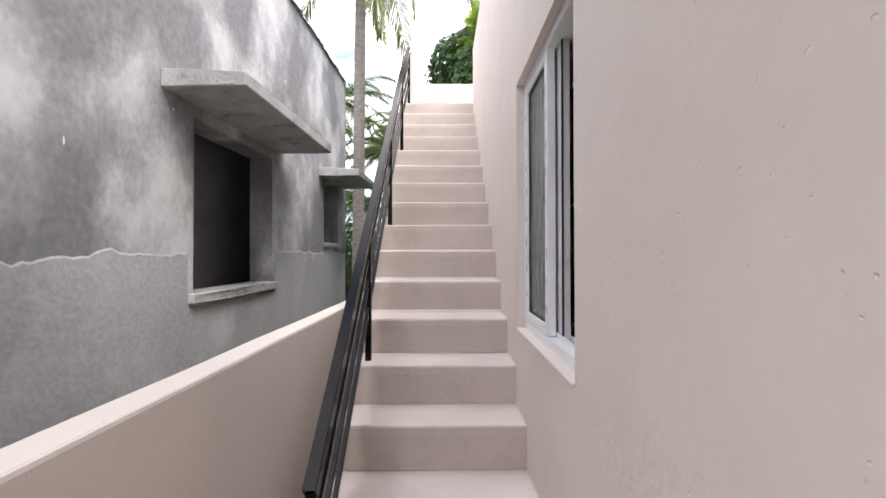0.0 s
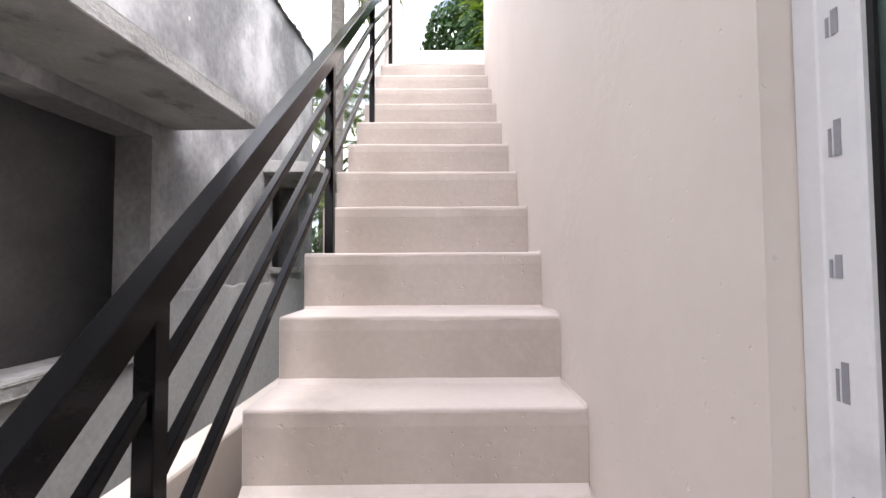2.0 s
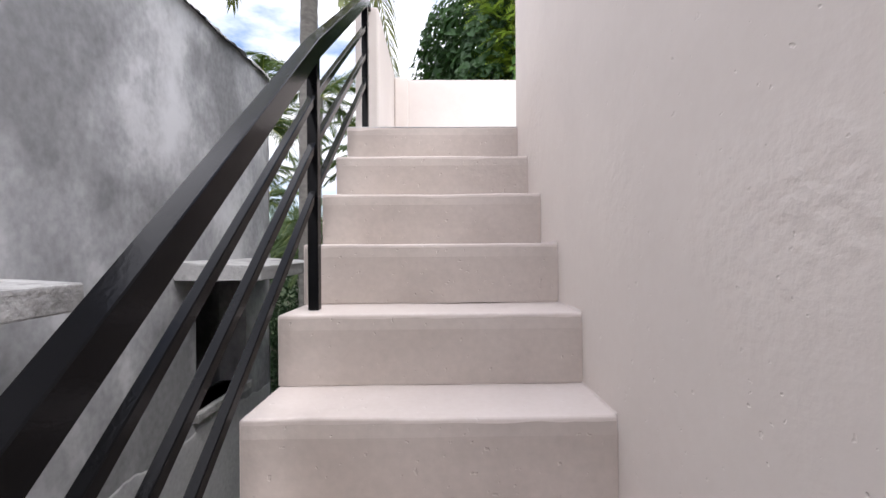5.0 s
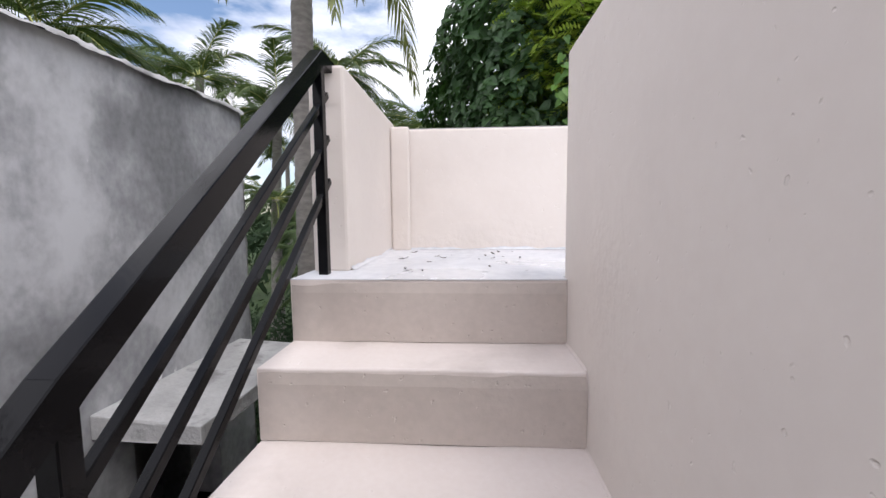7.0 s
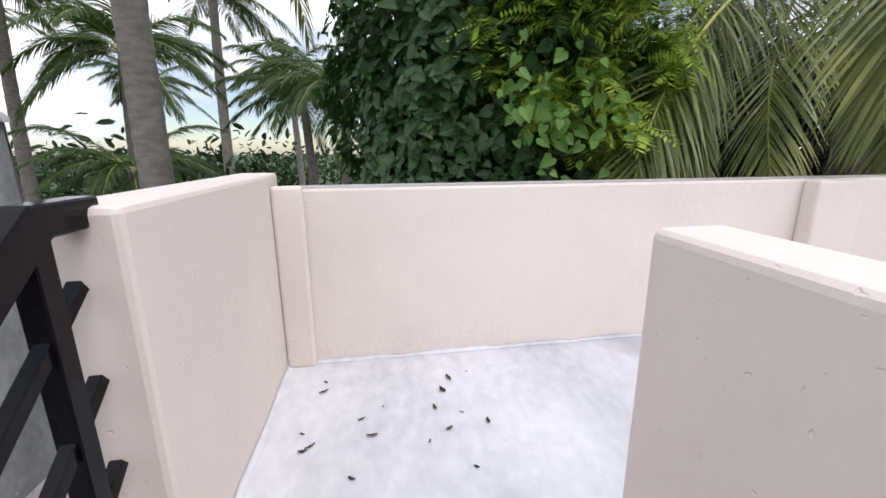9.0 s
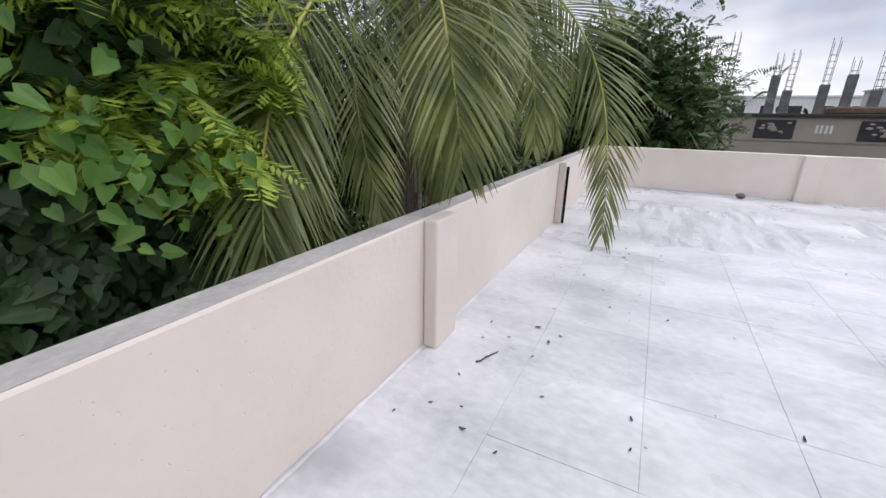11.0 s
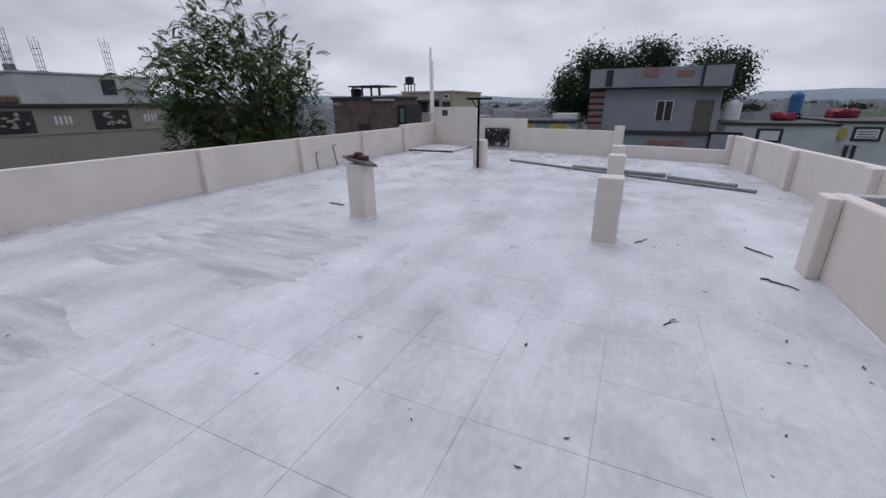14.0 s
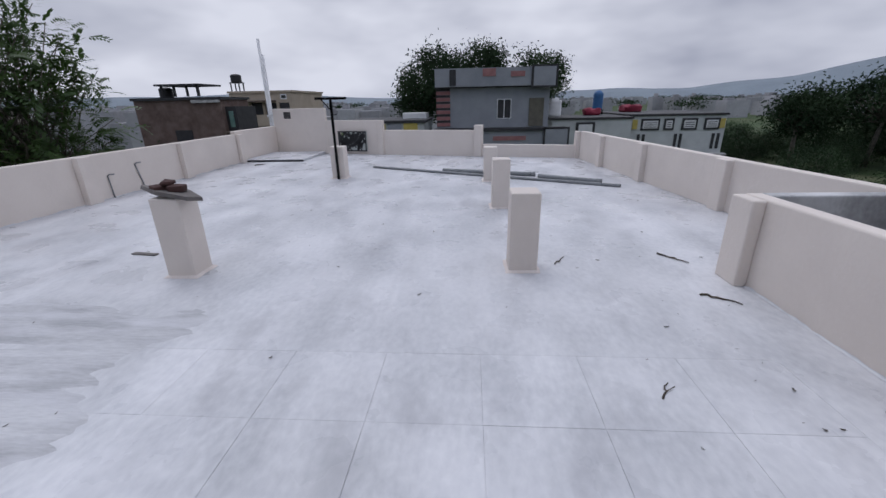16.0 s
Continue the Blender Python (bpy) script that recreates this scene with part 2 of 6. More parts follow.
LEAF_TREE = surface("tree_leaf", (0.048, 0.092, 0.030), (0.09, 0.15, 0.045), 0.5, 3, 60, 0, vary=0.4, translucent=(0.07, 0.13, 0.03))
RACHIS = surface("palm_rib", (0.30, 0.33, 0.07), (0.42, 0.42, 0.12), 0.5, 3, 40, 0.05)
PALM_BARK = surface("palm_bark", (0.17, 0.155, 0.14), (0.28, 0.26, 0.235), 0.95, 9, 60, 0.5, stretch=(1, 1, 2.5))
BARK = surface("bark", (0.10, 0.085, 0.07), (0.17, 0.15, 0.125), 0.95, 8, 70, 0.5)
DRY = surface("dry_fibre", (0.09, 0.065, 0.045), (0.17, 0.125, 0.085), 0.95, 8, 70, 0.5)
LITTER = surface("dry_leaf", (0.035, 0.028, 0.022), (0.10, 0.08, 0.06), 0.9, 9, 70, 0.2, vary=0.3)
BRICK_RED = surface("red_brick_lump", (0.05, 0.026, 0.023), (0.09, 0.045, 0.04), 0.9, 7, 60, 0.4)
SLATE = surface("stone_slab", (0.11, 0.10, 0.095), (0.19, 0.175, 0.165), 0.85, 7, 60, 0.4)
COLUMN_GREY = surface("dark_column_concrete", (0.10, 0.10, 0.105), (0.17, 0.168, 0.17), 0.9, 4, 50, 0.3)
PVC_GREY = surface("grey_pvc", (0.17, 0.18, 0.19), (0.24, 0.25, 0.26), 0.45, 6, 70, 0.05)
RUST = surface("rusty_steel", (0.10, 0.075, 0.06), (0.18, 0.14, 0.115), 0.8, 9, 90, 0.2)
DUSTY_CAP = surface("dusty_parapet_top", (0.34, 0.33, 0.325), (0.47, 0.455, 0.445), 0.9, 2.2, 40, 0.4, stain=(0.27, 0.262, 0.255), stain_scale=3.0, stain_at=(0.55, 0.72), mottle=0.25)
WHITE_PAINT = surface("white_paint", (0.66, 0.66, 0.66), (0.76, 0.76, 0.77), 0.6, 3, 50, 0.08)
TAUPE = surface("taupe_facade", (0.30, 0.265, 0.235), (0.36, 0.32, 0.285), 0.9, 1.2, 30, 0.15, stain=(0.24, 0.21, 0.19), stain_scale=0.6)
GREY_FACADE = surface("grey_facade", (0.23, 0.245, 0.27), (0.285, 0.30, 0.325), 0.85, 1.5, 30, 0.1)
PALE_FACADE = surface("pale_facade", (0.44, 0.46, 0.455), (0.52, 0.54, 0.535), 0.85, 1.3, 30, 0.1, stain=(0.34, 0.35, 0.35), stain_scale=0.7)
BEIGE_FACADE = surface("beige_facade", (0.38, 0.32, 0.25), (0.46, 0.39, 0.31), 0.85, 1.3, 30, 0.1)
MAROON = surface("maroon_brickwork", (0.10, 0.07, 0.06), (0.16, 0.115, 0.10), 0.9, 3, 22, 0.3, stain=(0.2, 0.15, 0.13), stain_scale=0.9)
RED_PAINT = surface("red_panel", (0.25, 0.115, 0.115), (0.32, 0.16, 0.155), 0.7, 4, 40, 0.05)
CRIMSON = surface("crimson_sheet", (0.16, 0.012, 0.03), (0.24, 0.02, 0.045), 0.7, 2.5, 20, 0.3)
TEAL = surface("faded_teal_paint", (0.10, 0.19, 0.17), (0.15, 0.25, 0.22), 0.7, 4, 40, 0.1)
YELLOW = surface("yellow_panel", (0.40, 0.32, 0.08), (0.48, 0.39, 0.11), 0.7, 4, 40, 0.05)
DARK_PANEL = surface("dark_panel", (0.025, 0.025, 0.028), (0.04, 0.04, 0.043), 0.6, 4, 40, 0.05)
PALE_PANEL = surface("pale_panel", (0.6, 0.6, 0.6), (0.68, 0.68, 0.68), 0.6, 4, 40, 0.05)
OLIVE_DOOR = surface("olive_door", (0.10, 0.094, 0.075), (0.14, 0.13, 0.10), 0.6, 4, 40, 0.05)
BLUE_TANK = surface("blue_plastic", (0.03, 0.10, 0.24), (0.04, 0.13, 0.30), 0.5, 4, 40, 0.05)
BLACK_TANK = surface("black_plastic", (0.015, 0.015, 0.017), (0.022, 0.022, 0.025), 0.5, 4, 40, 0.05)
TOWN_WHITE = surface("far_town", (0.27, 0.27, 0.28), (0.46, 0.46, 0.48), 0.9, 0.08, 2, 0, vary=0.3)
# the haze of distance is put into this pale blue hill colour
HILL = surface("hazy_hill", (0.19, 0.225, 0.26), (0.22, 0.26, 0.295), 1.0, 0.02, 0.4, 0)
FAR_TREES = surface("far_woods", (0.022, 0.040, 0.020), (0.040, 0.065, 0.030), 0.95, 0.3, 3, 0.3, vary=0.2, spec=0.15)


def glass_material(name, colour, rough, bumpy):
    m = bpy.data.materials.new(name)
    m.use_nodes = True
    nt = m.node_tree
    b = nt.nodes["Principled BSDF"]
    b.inputs["Base Color"].default_value = (*colour, 1)
    b.inputs["Roughness"].default_value = rough
    b.inputs["Transmission Weight"].default_value = 0.45
    b.inputs["Specular IOR Level"].default_value = 0.6
    n, bp = nt.nodes.new("ShaderNodeTexNoise"), nt.nodes.new("ShaderNodeBump")
    mp, tc = nt.nodes.new("ShaderNodeMapping"), nt.nodes.new("ShaderNodeTexCoord")
    mp.inputs["Scale"].default_value = (1, 1, 0.28)
    n.inputs["Scale"].default_value, n.inputs["Detail"].default_value = 26, 3
    bp.inputs["Strength"].default_value, bp.inputs["Distance"].default_value = bumpy, 0.01
    nt.links.new(tc.outputs["Object"], mp.inputs["Vector"]), nt.links.new(mp.outputs[0], n.inputs["Vector"])
    nt.links.new(n.outputs[0], bp.inputs["Height"]), nt.links.new(bp.outputs[0], b.inputs["Normal"])
    return m


FROSTED = glass_material("frosted_glass", (0.13, 0.20, 0.18), 0.16, 0.7)


# ---------------------------------------------------------------- mesh helpers
def finish(name, bm, material, parent=None, smooth=False):
    me = bpy.data.meshes.new(name)
    bmesh.ops.recalc_face_normals(bm, faces=bm.faces)
    bm.to_mesh(me)
    bm.free()
    me.materials.append(material)
    if smooth:
        me.polygons.foreach_set("use_smooth", [True] * len(me.polygons))
    ob = new(name, me)
    if parent is not None:
        ob.parent = parent
    return ob


def part(name, bm, material, parent, label="", smooth=False):
    return tagged(finish(name, bm, material, parent, smooth), label)


def thing(name, label, category, at=(0, 0, 0), group="", kind="", rz=0.0):
    ob = new(name)
    ob.empty_display_size = 0.1
    ob.location, ob.rotation_euler = at, (0, 0, radians(rz))
    return tagged(ob, label, category, group, kind)


def box(x0, x1, y0, y1, z0, z1, bevel=0.0, segments=1, bm=None, m=None):
    """A box, its edges rounded by bevel, added to bm or to a new bmesh."""
    b = bmesh.new()
    bmesh.ops.create_cube(b, size=1.0)
    for v in b.verts:
        v.co = Vector(((x0 + x1) / 2 + v.co.x * (x1 - x0), (y0 + y1) / 2 + v.co.y * (y1 - y0), (z0 + z1) / 2 + v.co.z * (z1 - z0)))
    if bevel > 0:
        bmesh.ops.bevel(b, geom=list(b.edges), offset=bevel, segments=segments, profile=0.5, affect="EDGES")
    if m is not None:
        b.transform(m)
    if bm is None:
        return b
    return merge(bm, b)


def merge(bm, other):
    me = bpy.data.meshes.new("scratch")
    other.to_mesh(me)
    other.free()
    bm.from_mesh(me)
    bpy.data.meshes.remove(me)
    return bm


def tube(points, radii, sides=8, bm=None, caps=True):
    """A tube through points; radii one number or one for each point."""
    bm = bm or bmesh.new()
    pts = [Vector(p) for p in points]
    if not isinstance(radii, (list, tuple)):
        radii = [radii] * len(pts)
    rings = []
    up = Vector((0.13, 0.21, 0.97)).normalized()
    for i, p in enumerate(pts):
        d = (pts[min(i + 1, len(pts) - 1)] - pts[max(i - 1, 0)]).normalized()
        ref = up if abs(d.dot(up)) < 0.95 else Vector((1, 0.1, 0)).normalized()
        a = d.cross(ref).normalized()
        b = d.cross(a).normalized()
        rings.append([bm.verts.new(p + (a * math.cos(2 * math.pi * k / sides) + b * math.sin(2 * math.pi * k / sides)) * radii[i]) for k in range(sides)])
    for r0, r1 in zip(rings, rings[1:]):
        for k in range(sides):
            bm.faces.new((r0[k], r0[(k + 1) % sides], r1[(k + 1) % sides], r1[k]))
    if caps:
        bm.faces.new(rings[0][::-1])
        bm.faces.new(rings[-1])
    return bm


def beam(p, q, w, h, bm=None, bevel=0.0):
    """A square bar of width w and height h from p to q."""
    p, q = Vector(p), Vector(q)
    d = q - p
    m = Matrix.Translation((p + q) / 2) @ d.to_track_quat("X", "Z").to_matrix().to_4x4()
    return box(-d.length / 2, d.length / 2, -w / 2, w / 2, -h / 2, h / 2, bevel, 1, bm, m)


def raw(name, verts, faces, material, parent=None, smooth=False):
    me = bpy.data.meshes.new(name)
    me.from_pydata(verts, [], faces)
    me.materials.append(material)
    if smooth:
        me.polygons.foreach_set("use_smooth", [True] * len(me.polygons))
    ob = new(name, me)
    if parent is not None:
        ob.parent = parent
    return ob


def wall_run(name, p, q, thick, z0, z1, material, label, side=1, bevel=0.012):
    """A wall whose seen face runs from p to q; its thickness goes to the left of that way for side 1."""
    p, q = Vector((*p, 0)), Vector((*q, 0))
    d = q - p
    a = math.atan2(d.y, d.x)
    m = Matrix.Translation(p) @ Matrix.Rotation(a, 4, "Z")
    y0, y1 = (0, thick) if side > 0 else (-thick, 0)
    return tagged(finish(name, box(0, d.length, y0, y1, z0, z1, bevel, 2, None, m), material), label, "wall", kind="structure")


# ---------------------------------------------------------------- plan, metres
RISE, GOING, TOP = 0.20, 0.2235, 3.23
FOOT = TOP - 17 * RISE          # level of the passage floor
STAIR_L, STAIR_R = -0.86, 0.0
PAR = 3.895                     # top of the terrace parapets


def nose(k):
    """The front edge of step k; the lowest steps are a little deeper."""
    return -(17 - k) * GOING - 0.12 * min(1.0, max(0.0, (7 - k) / 3))


def step_z(k):
    return TOP - (17 - k) * RISE


# ---------------------------------------------------------------- ground
def ground():
    bm = bmesh.new()
    bmesh.ops.create_grid(bm, x_segments=90, y_segments=90, size=1.0)
    for v in bm.verts:
        r = max(abs(v.co.x), abs(v.co.y))
        s = 60 * r + 3900 * max(0, r - 0.4) ** 3
        k = s / r if r > 1e-6 else 60
        v.co.x, v.co.y = v.co.x * k, v.co.y * k
        far = max(0, Vector((v.co.x - 3, v.co.y + 5)).length - 11)
        v.co.z = -0.29 + min(0.5, far * 0.03) * (noise.noise(v.co * 0.11))
    return tagged(finish("ground", bm, GRASS, None, True), "green and dusty open ground around the houses", "ground", kind="structure")


ground()
# carried on unseen behind the start so that it bounces light onto the stairs
tagged(finish("pavement", box(-1.08, 0.0, -12.0, 1.9, FOOT - 0.2, FOOT), STEP_PAINT), "painted concrete passage floor at the foot of the stairs", "pavement", kind="structure")


# ---------------------------------------------------------------- the stairs
def staircase():
    st = thing("staircase", "cream painted concrete stairs with worn rounded nosings", "stairs", kind="structure")
    for k in range(1, 18):
        y1 = nose(k + 1) + 0.02 if k < 17 else 0.22
        b = box(STAIR_L, STAIR_R, nose(k), y1, step_z(k - 1) if k > 1 else FOOT - 0.05, step_z(k) - (0.0035 if k == 17 else 0), 0.0)
        top = [e for e in b.edges if all(v.co.z > step_z(k) - 0.008 for v in e.verts) and (all(v.co.y < nose(k) + 1e-4 for v in e.verts) or all(v.co.x < STAIR_L + 1e-4 for v in e.verts))]
        if k < 17:
            bmesh.ops.bevel(b, geom=top, offset=0.007, segments=3, profile=0.5, affect="EDGES")
        bmesh.ops.subdivide_edges(b, edges=[e for e in b.edges if abs(e.verts[0].co.x - e.verts[1].co.x) > 0.5], cuts=14)
        for v in b.verts:
            if v.co.x < STAIR_R - 0.01:
                n = noise.noise_vector(Vector((v.co.x * 4, v.co.y * 4 + k * 3.1, v.co.z * 4)))
                v.co += Vector((0, n.y, n.z)) * 0.0035
        step = part("step", b, STEP_PAINT, st)
        # the taupe face of the riser, a skin on the step with shade in its colour
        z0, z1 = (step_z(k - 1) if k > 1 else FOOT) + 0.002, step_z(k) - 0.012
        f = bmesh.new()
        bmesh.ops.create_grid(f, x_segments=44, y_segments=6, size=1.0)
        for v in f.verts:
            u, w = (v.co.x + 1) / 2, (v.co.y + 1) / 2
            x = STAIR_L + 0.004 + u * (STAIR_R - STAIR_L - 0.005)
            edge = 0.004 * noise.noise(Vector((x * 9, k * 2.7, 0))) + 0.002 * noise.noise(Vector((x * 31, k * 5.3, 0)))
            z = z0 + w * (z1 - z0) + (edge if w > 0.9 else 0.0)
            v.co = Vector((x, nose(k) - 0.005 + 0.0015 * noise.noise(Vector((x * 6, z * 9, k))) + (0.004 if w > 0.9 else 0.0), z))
        part("riser", f, RISER_SHADE_PAINT, step)
    # sloping waist below the steps
    b = bmesh.new()
    pts = [(nose(1), FOOT - 0.06), (nose(4), FOOT - 0.06), (0.2, TOP - 0.42), (0.2, TOP - 0.2), (0.02, TOP - 0.2)]
    lo = [b.verts.new((STAIR_L + 0.004, y, z)) for y, z in pts]
    hi = [b.verts.new((STAIR_R - 0.004, y, z)) for y, z in pts]
    b.faces.new(lo), b.faces.new(hi[::-1])
    for i in range(len(pts)):
        j = (i + 1) % len(pts)
        b.faces.new((lo[i], hi[i], hi[j], lo[j]))
    part("stair_waist", b, STEP_PAINT, st)


staircase()

# mortar smears where treads meet the wall
def fillet():
    vs, fs = [], []
    for k in range(2, 18):
        y0, y1, z = nose(k), nose(k + 1) if k < 17 else 0.0, step_z(k)
        n = 9
        for i in range(n):
            y = y0 + (y1 - y0) * i / (n - 1)
            w = 0.006 + 0.005 * noise.noise(Vector((y * 9, z * 5, 1)))
            vs += [(-w, y, z + 0.002), (-0.001, y, z + w * 1.1)]
        base = len(vs) - 2 * n
        fs += [(base + 2 * i, base + 2 * i + 2, base + 2 * i + 3, base + 2 * i + 1) for i in range(n - 1)]
        base = len(vs)
        for i in range(n):
            zz = z - RISE * i / (n - 1)
            w = 0.004 + 0.004 * noise.noise(Vector((y0 * 9, zz * 11, 4)))
            vs += [(-w, y0 - 0.001, zz), (-0.001, y0 - w, zz)]
        fs += [(base + 2 * i, base + 2 * i + 2, base + 2 * i + 3, base + 2 * i + 1) for i in range(n - 1)]
    return tagged(raw("trim_mortar", vs, fs, STEP_PAINT, None, True), "rough mortar fillet between treads and wall", "trim", kind="structure")


fillet()


# ---------------------------------------------------------------- the stair railing
def railing():
    X = -0.785
    off = Vector((X, -3.62, step_z(1)))
    rl = thing("stair_railing", "black painted square tube steel stair railing", "railing", at=off)

    def P(y, z):
        return Vector((0, y - off.y, z - off.z))
    # welded from two lengths that meet at the fourth post
    y0, ym, y1 = -3.635, -0.80, 0.105
    z0, zm, z1 = 0.715, 3.258, 3.970

    def rail_z(y):
        return z0 + (zm - z0) * (y - y0) / (ym - y0) if y < ym else zm + (z1 - zm) * (y - ym) / (y1 - ym)

    def length(name, a, b, drop, w, h):
        part(name, beam(P(a, rail_z(a) - drop), P(b, rail_z(b) - drop), w, h, None, 0.002), BLACK_METAL, rl)
    length("handrail", y0, ym + 0.004, 0.030, 0.042, 0.050)
    length("handrail", ym, y1, 0.030, 0.042, 0.050)
    part("handrail_return", box(-0.02, 0.02, y1 - 0.012 - off.y, y1 + 0.105 - off.y, z1 - 0.055 - off.z, z1 - 0.012 - off.z, 0.003), BLACK_METAL, rl)
    for drop in (0.178, 0.322, 0.468):
        length("rail_bar", y0, ym, drop, 0.020, 0.022)
        length("rail_bar", ym, y1 + 0.06, drop, 0.020, 0.022)
    for k, y in ((1, -3.62), (5, -2.66), (9, -1.73), (13, -0.80), (17, 0.10)):
        part("post", box(-0.016, 0.016, y - 0.016 - off.y, y + 0.016 - off.y, step_z(k) - off.z, rail_z(y) - 0.04 - off.z, 0.002), BLACK_METAL, rl)


railing()


# ---------------------------------------------------------------- house walls
WY0, WY1, WZ0, WZ1 = -3.69, -2.80, 1.02, 2.275      # the stair side window


def stair_wall():
    """The house wall beside the stairs with the opening for the window, up to the parapet top."""
    t = 0.20
    ob = thing("wall_west", "cream painted plaster house wall beside the stairs", "wall", kind="structure")
    bm = bmesh.new()
    ys = [-13.0, WY0, WY1, 0.06]
    zs = [FOOT - 0.1, WZ0, WZ1, TOP - 0.13]
    for i in range(3):
        for j in range(3):
            if i == 1 and j == 1:
                continue
            box(0.0, t, ys[i], ys[i + 1], zs[j], zs[j + 1], 0, 1, bm)
    bmesh.ops.remove_doubles(bm, verts=bm.verts, dist=1e-5)
    seen = {}
    for f in list(bm.faces):
        seen.setdefault(tuple(round(c, 4) for c in f.calc_center_median()), []).append(f)
    bmesh.ops.delete(bm, geom=[f for fs in seen.values() if len(fs) > 1 for f in fs], context="FACES")
    part("wall_body", bm, CREAM, ob)
    b = box(0.0, 0.115, -4.20, 0.05, TOP - 0.13, 3.862)
    for v in b.verts:
        if v.co.z > 3.5 and v.co.y > 0:
            v.co.z = 3.915
    bmesh.ops.bevel(b, geom=[e for e in b.edges if max(v.co.z for v in e.verts) > 3.5 and (min(v.co.z for v in e.verts) > 3.5 or e.verts[0].co.y > 0)], offset=0.016, segments=3, profile=0.5, affect="EDGES")
    part("parapet", b, CREAM, ob)


stair_wall()
for nm, seg, lab in (("wall_north", (0.2, 7.6, 1.06, 1.17, -0.35, TOP - 0.13), "cream plaster outer wall of the house"),
                     ("wall_east", (7.49, 7.6, -13.2, 1.06, -0.35, TOP - 0.13), "cream plaster outer wall of the house"),
                     ("wall_south", (0.2, 7.49, -10.6, -10.45, -0.35, TOP - 0.13), "cream plaster outer wall of the house"),
                     ("wall_stair_back", (-0.86, 0.2, 1.06, 1.17, -0.35, TOP - 0.13), "cream plaster wall closing the stairs")):
    tagged(finish(nm, box(*seg), CREAM), lab, "wall", kind="structure")
# the dark room behind the window
rm = bmesh.new()
for s in ((0.2, 3.2, -5.0, -4.9, 0, 3.0), (0.2, 3.2, -1.6, -1.5, 0, 3.0), (3.1, 3.2, -4.9, -1.6, 0, 3.0), (0.2, 3.1, -4.9, -1.6, -0.08, 0.0)):
    box(*s, 0, 1, rm)
tagged(finish("wall_room", rm, GREY_PLASTER), "unlit bare plaster room walls behind the window", "wall", kind="structure")
tagged(finish("ceiling", box(0.2, 3.2, -5.0, -1.5, 3.0, 3.08), GREY_PLASTER), "bare plaster room ceiling", "ceiling", kind="structure")


# ---------------------------------------------------------------- the stair side window
def window():
    w = thing("window_1", "white plastic sliding window with frosted glass, half open", "window", at=(0.09, (WY0 + WY1) / 2, WZ0), kind="structure")
    o = Vector((0.09, (WY0 + WY1) / 2, WZ0))

    def bx(x0, x1, y0, y1, z0, z1, bev=0.003, bm=None):
        return box(x0 - 0.032 - o.x, x1 - 0.032 - o.x, y0 - o.y, y1 - o.y, z0 - o.z, z1 - o.z, bev, 1, bm)
    fw = 0.032
    part("frame_side", bx(0.07, 0.155, WY0, WY0 + fw, WZ0 + 0.01, WZ1), UPVC, w)
    part("frame_side", bx(0.07, 0.155, WY1 - fw, WY1, WZ0 + 0.01, WZ1), UPVC, w)
    part("frame_top", bx(0.07, 0.155, WY0 + fw, WY1 - fw, WZ1 - fw, WZ1), UPVC, w)
    part("frame_bottom", bx(0.07, 0.155, WY0 + fw, WY1 - fw, WZ0 + 0.01, WZ0 + 0.055), UPVC, w)
    part("track", bx(0.108, 0.116, WY0 + fw, WY1 - fw, WZ0 + 0.055, WZ0 + 0.072, 0.001), UPVC, w)
    part("track", bx(0.148, 0.154, WY0 + fw, WY1 - fw, WZ0 + 0.055, WZ0 + 0.072, 0.001), UPVC, w)
    # closed sash over the far half
    s0, s1, zb, zt, sw = -3.245, WY1 - fw + 0.004, WZ0 + 0.058, WZ1 - fw + 0.004, 0.044
    sash = part("sash", bx(0.072, 0.106, s0, s0 + sw, zb, zt), UPVC, w)
    for a in ((s1 - sw, s1, zb, zt), (s0 + sw, s1 - sw, zb, zb + sw), (s0 + sw, s1 - sw, zt - sw, zt)):
        part("sash_rail", bx(0.072, 0.106, *a), UPVC, w)
    part("glass", bx(0.086, 0.091, s0 + sw, s1 - sw, zb + sw, zt - sw, 0), FROSTED, w, "frosted green glass pane")
    g = bx(0.080, 0.0845, s0 + sw, s0 + sw + 0.006, zb + sw, zt - sw, 0)
    bx(0.080, 0.0845, s1 - sw - 0.006, s1 - sw, zb + sw, zt - sw, 0, g)
    bx(0.080, 0.0845, s0 + sw + 0.006, s1 - sw - 0.006, zb + sw, zb + sw + 0.006, 0, g)
    bx(0.080, 0.0845, s0 + sw + 0.006, s1 - sw - 0.006, zt - sw - 0.006, zt - sw, 0, g)
    part("seal", g, SEAL, w)
    # second sash slid behind the first
    q0 = s0 - 0.055
    part("inner_sash", bx(0.118, 0.147, q0, q0 + 0.05, zb, zt), UPVC, w)
    part("inner_sash", bx(0.118, 0.147, q0 + 0.055, q0 + 0.095, zb, zt), UPVC, w)
    part("sash_brush", bx(0.112, 0.118, q0 - 0.010, q0 + 0.002, zb, zt, 0.001), SEAL, w)
    # printed protective film marks on the sash
    rnd = random.Random(4)
    for i in range(9):
        z = zb + 0.09 + i * 0.112
        yy = s0 + 0.014 + rnd.random() * 0.02
        part("film_print", bx(0.0708, 0.0718, yy, yy + 0.009, z, z + 0.03 + rnd.random() * 0.02, 0), INK, w)
    for i in range(8):
        z = zb + 0.12 + i * 0.125
        yy = s1 - sw + 0.012 + rnd.random() * 0.014
        h = 0.022 + rnd.random() * 0.022
        part("film_print", bx(0.0708, 0.0718, yy, yy + 0.007, z, z + h, 0), INK, w)
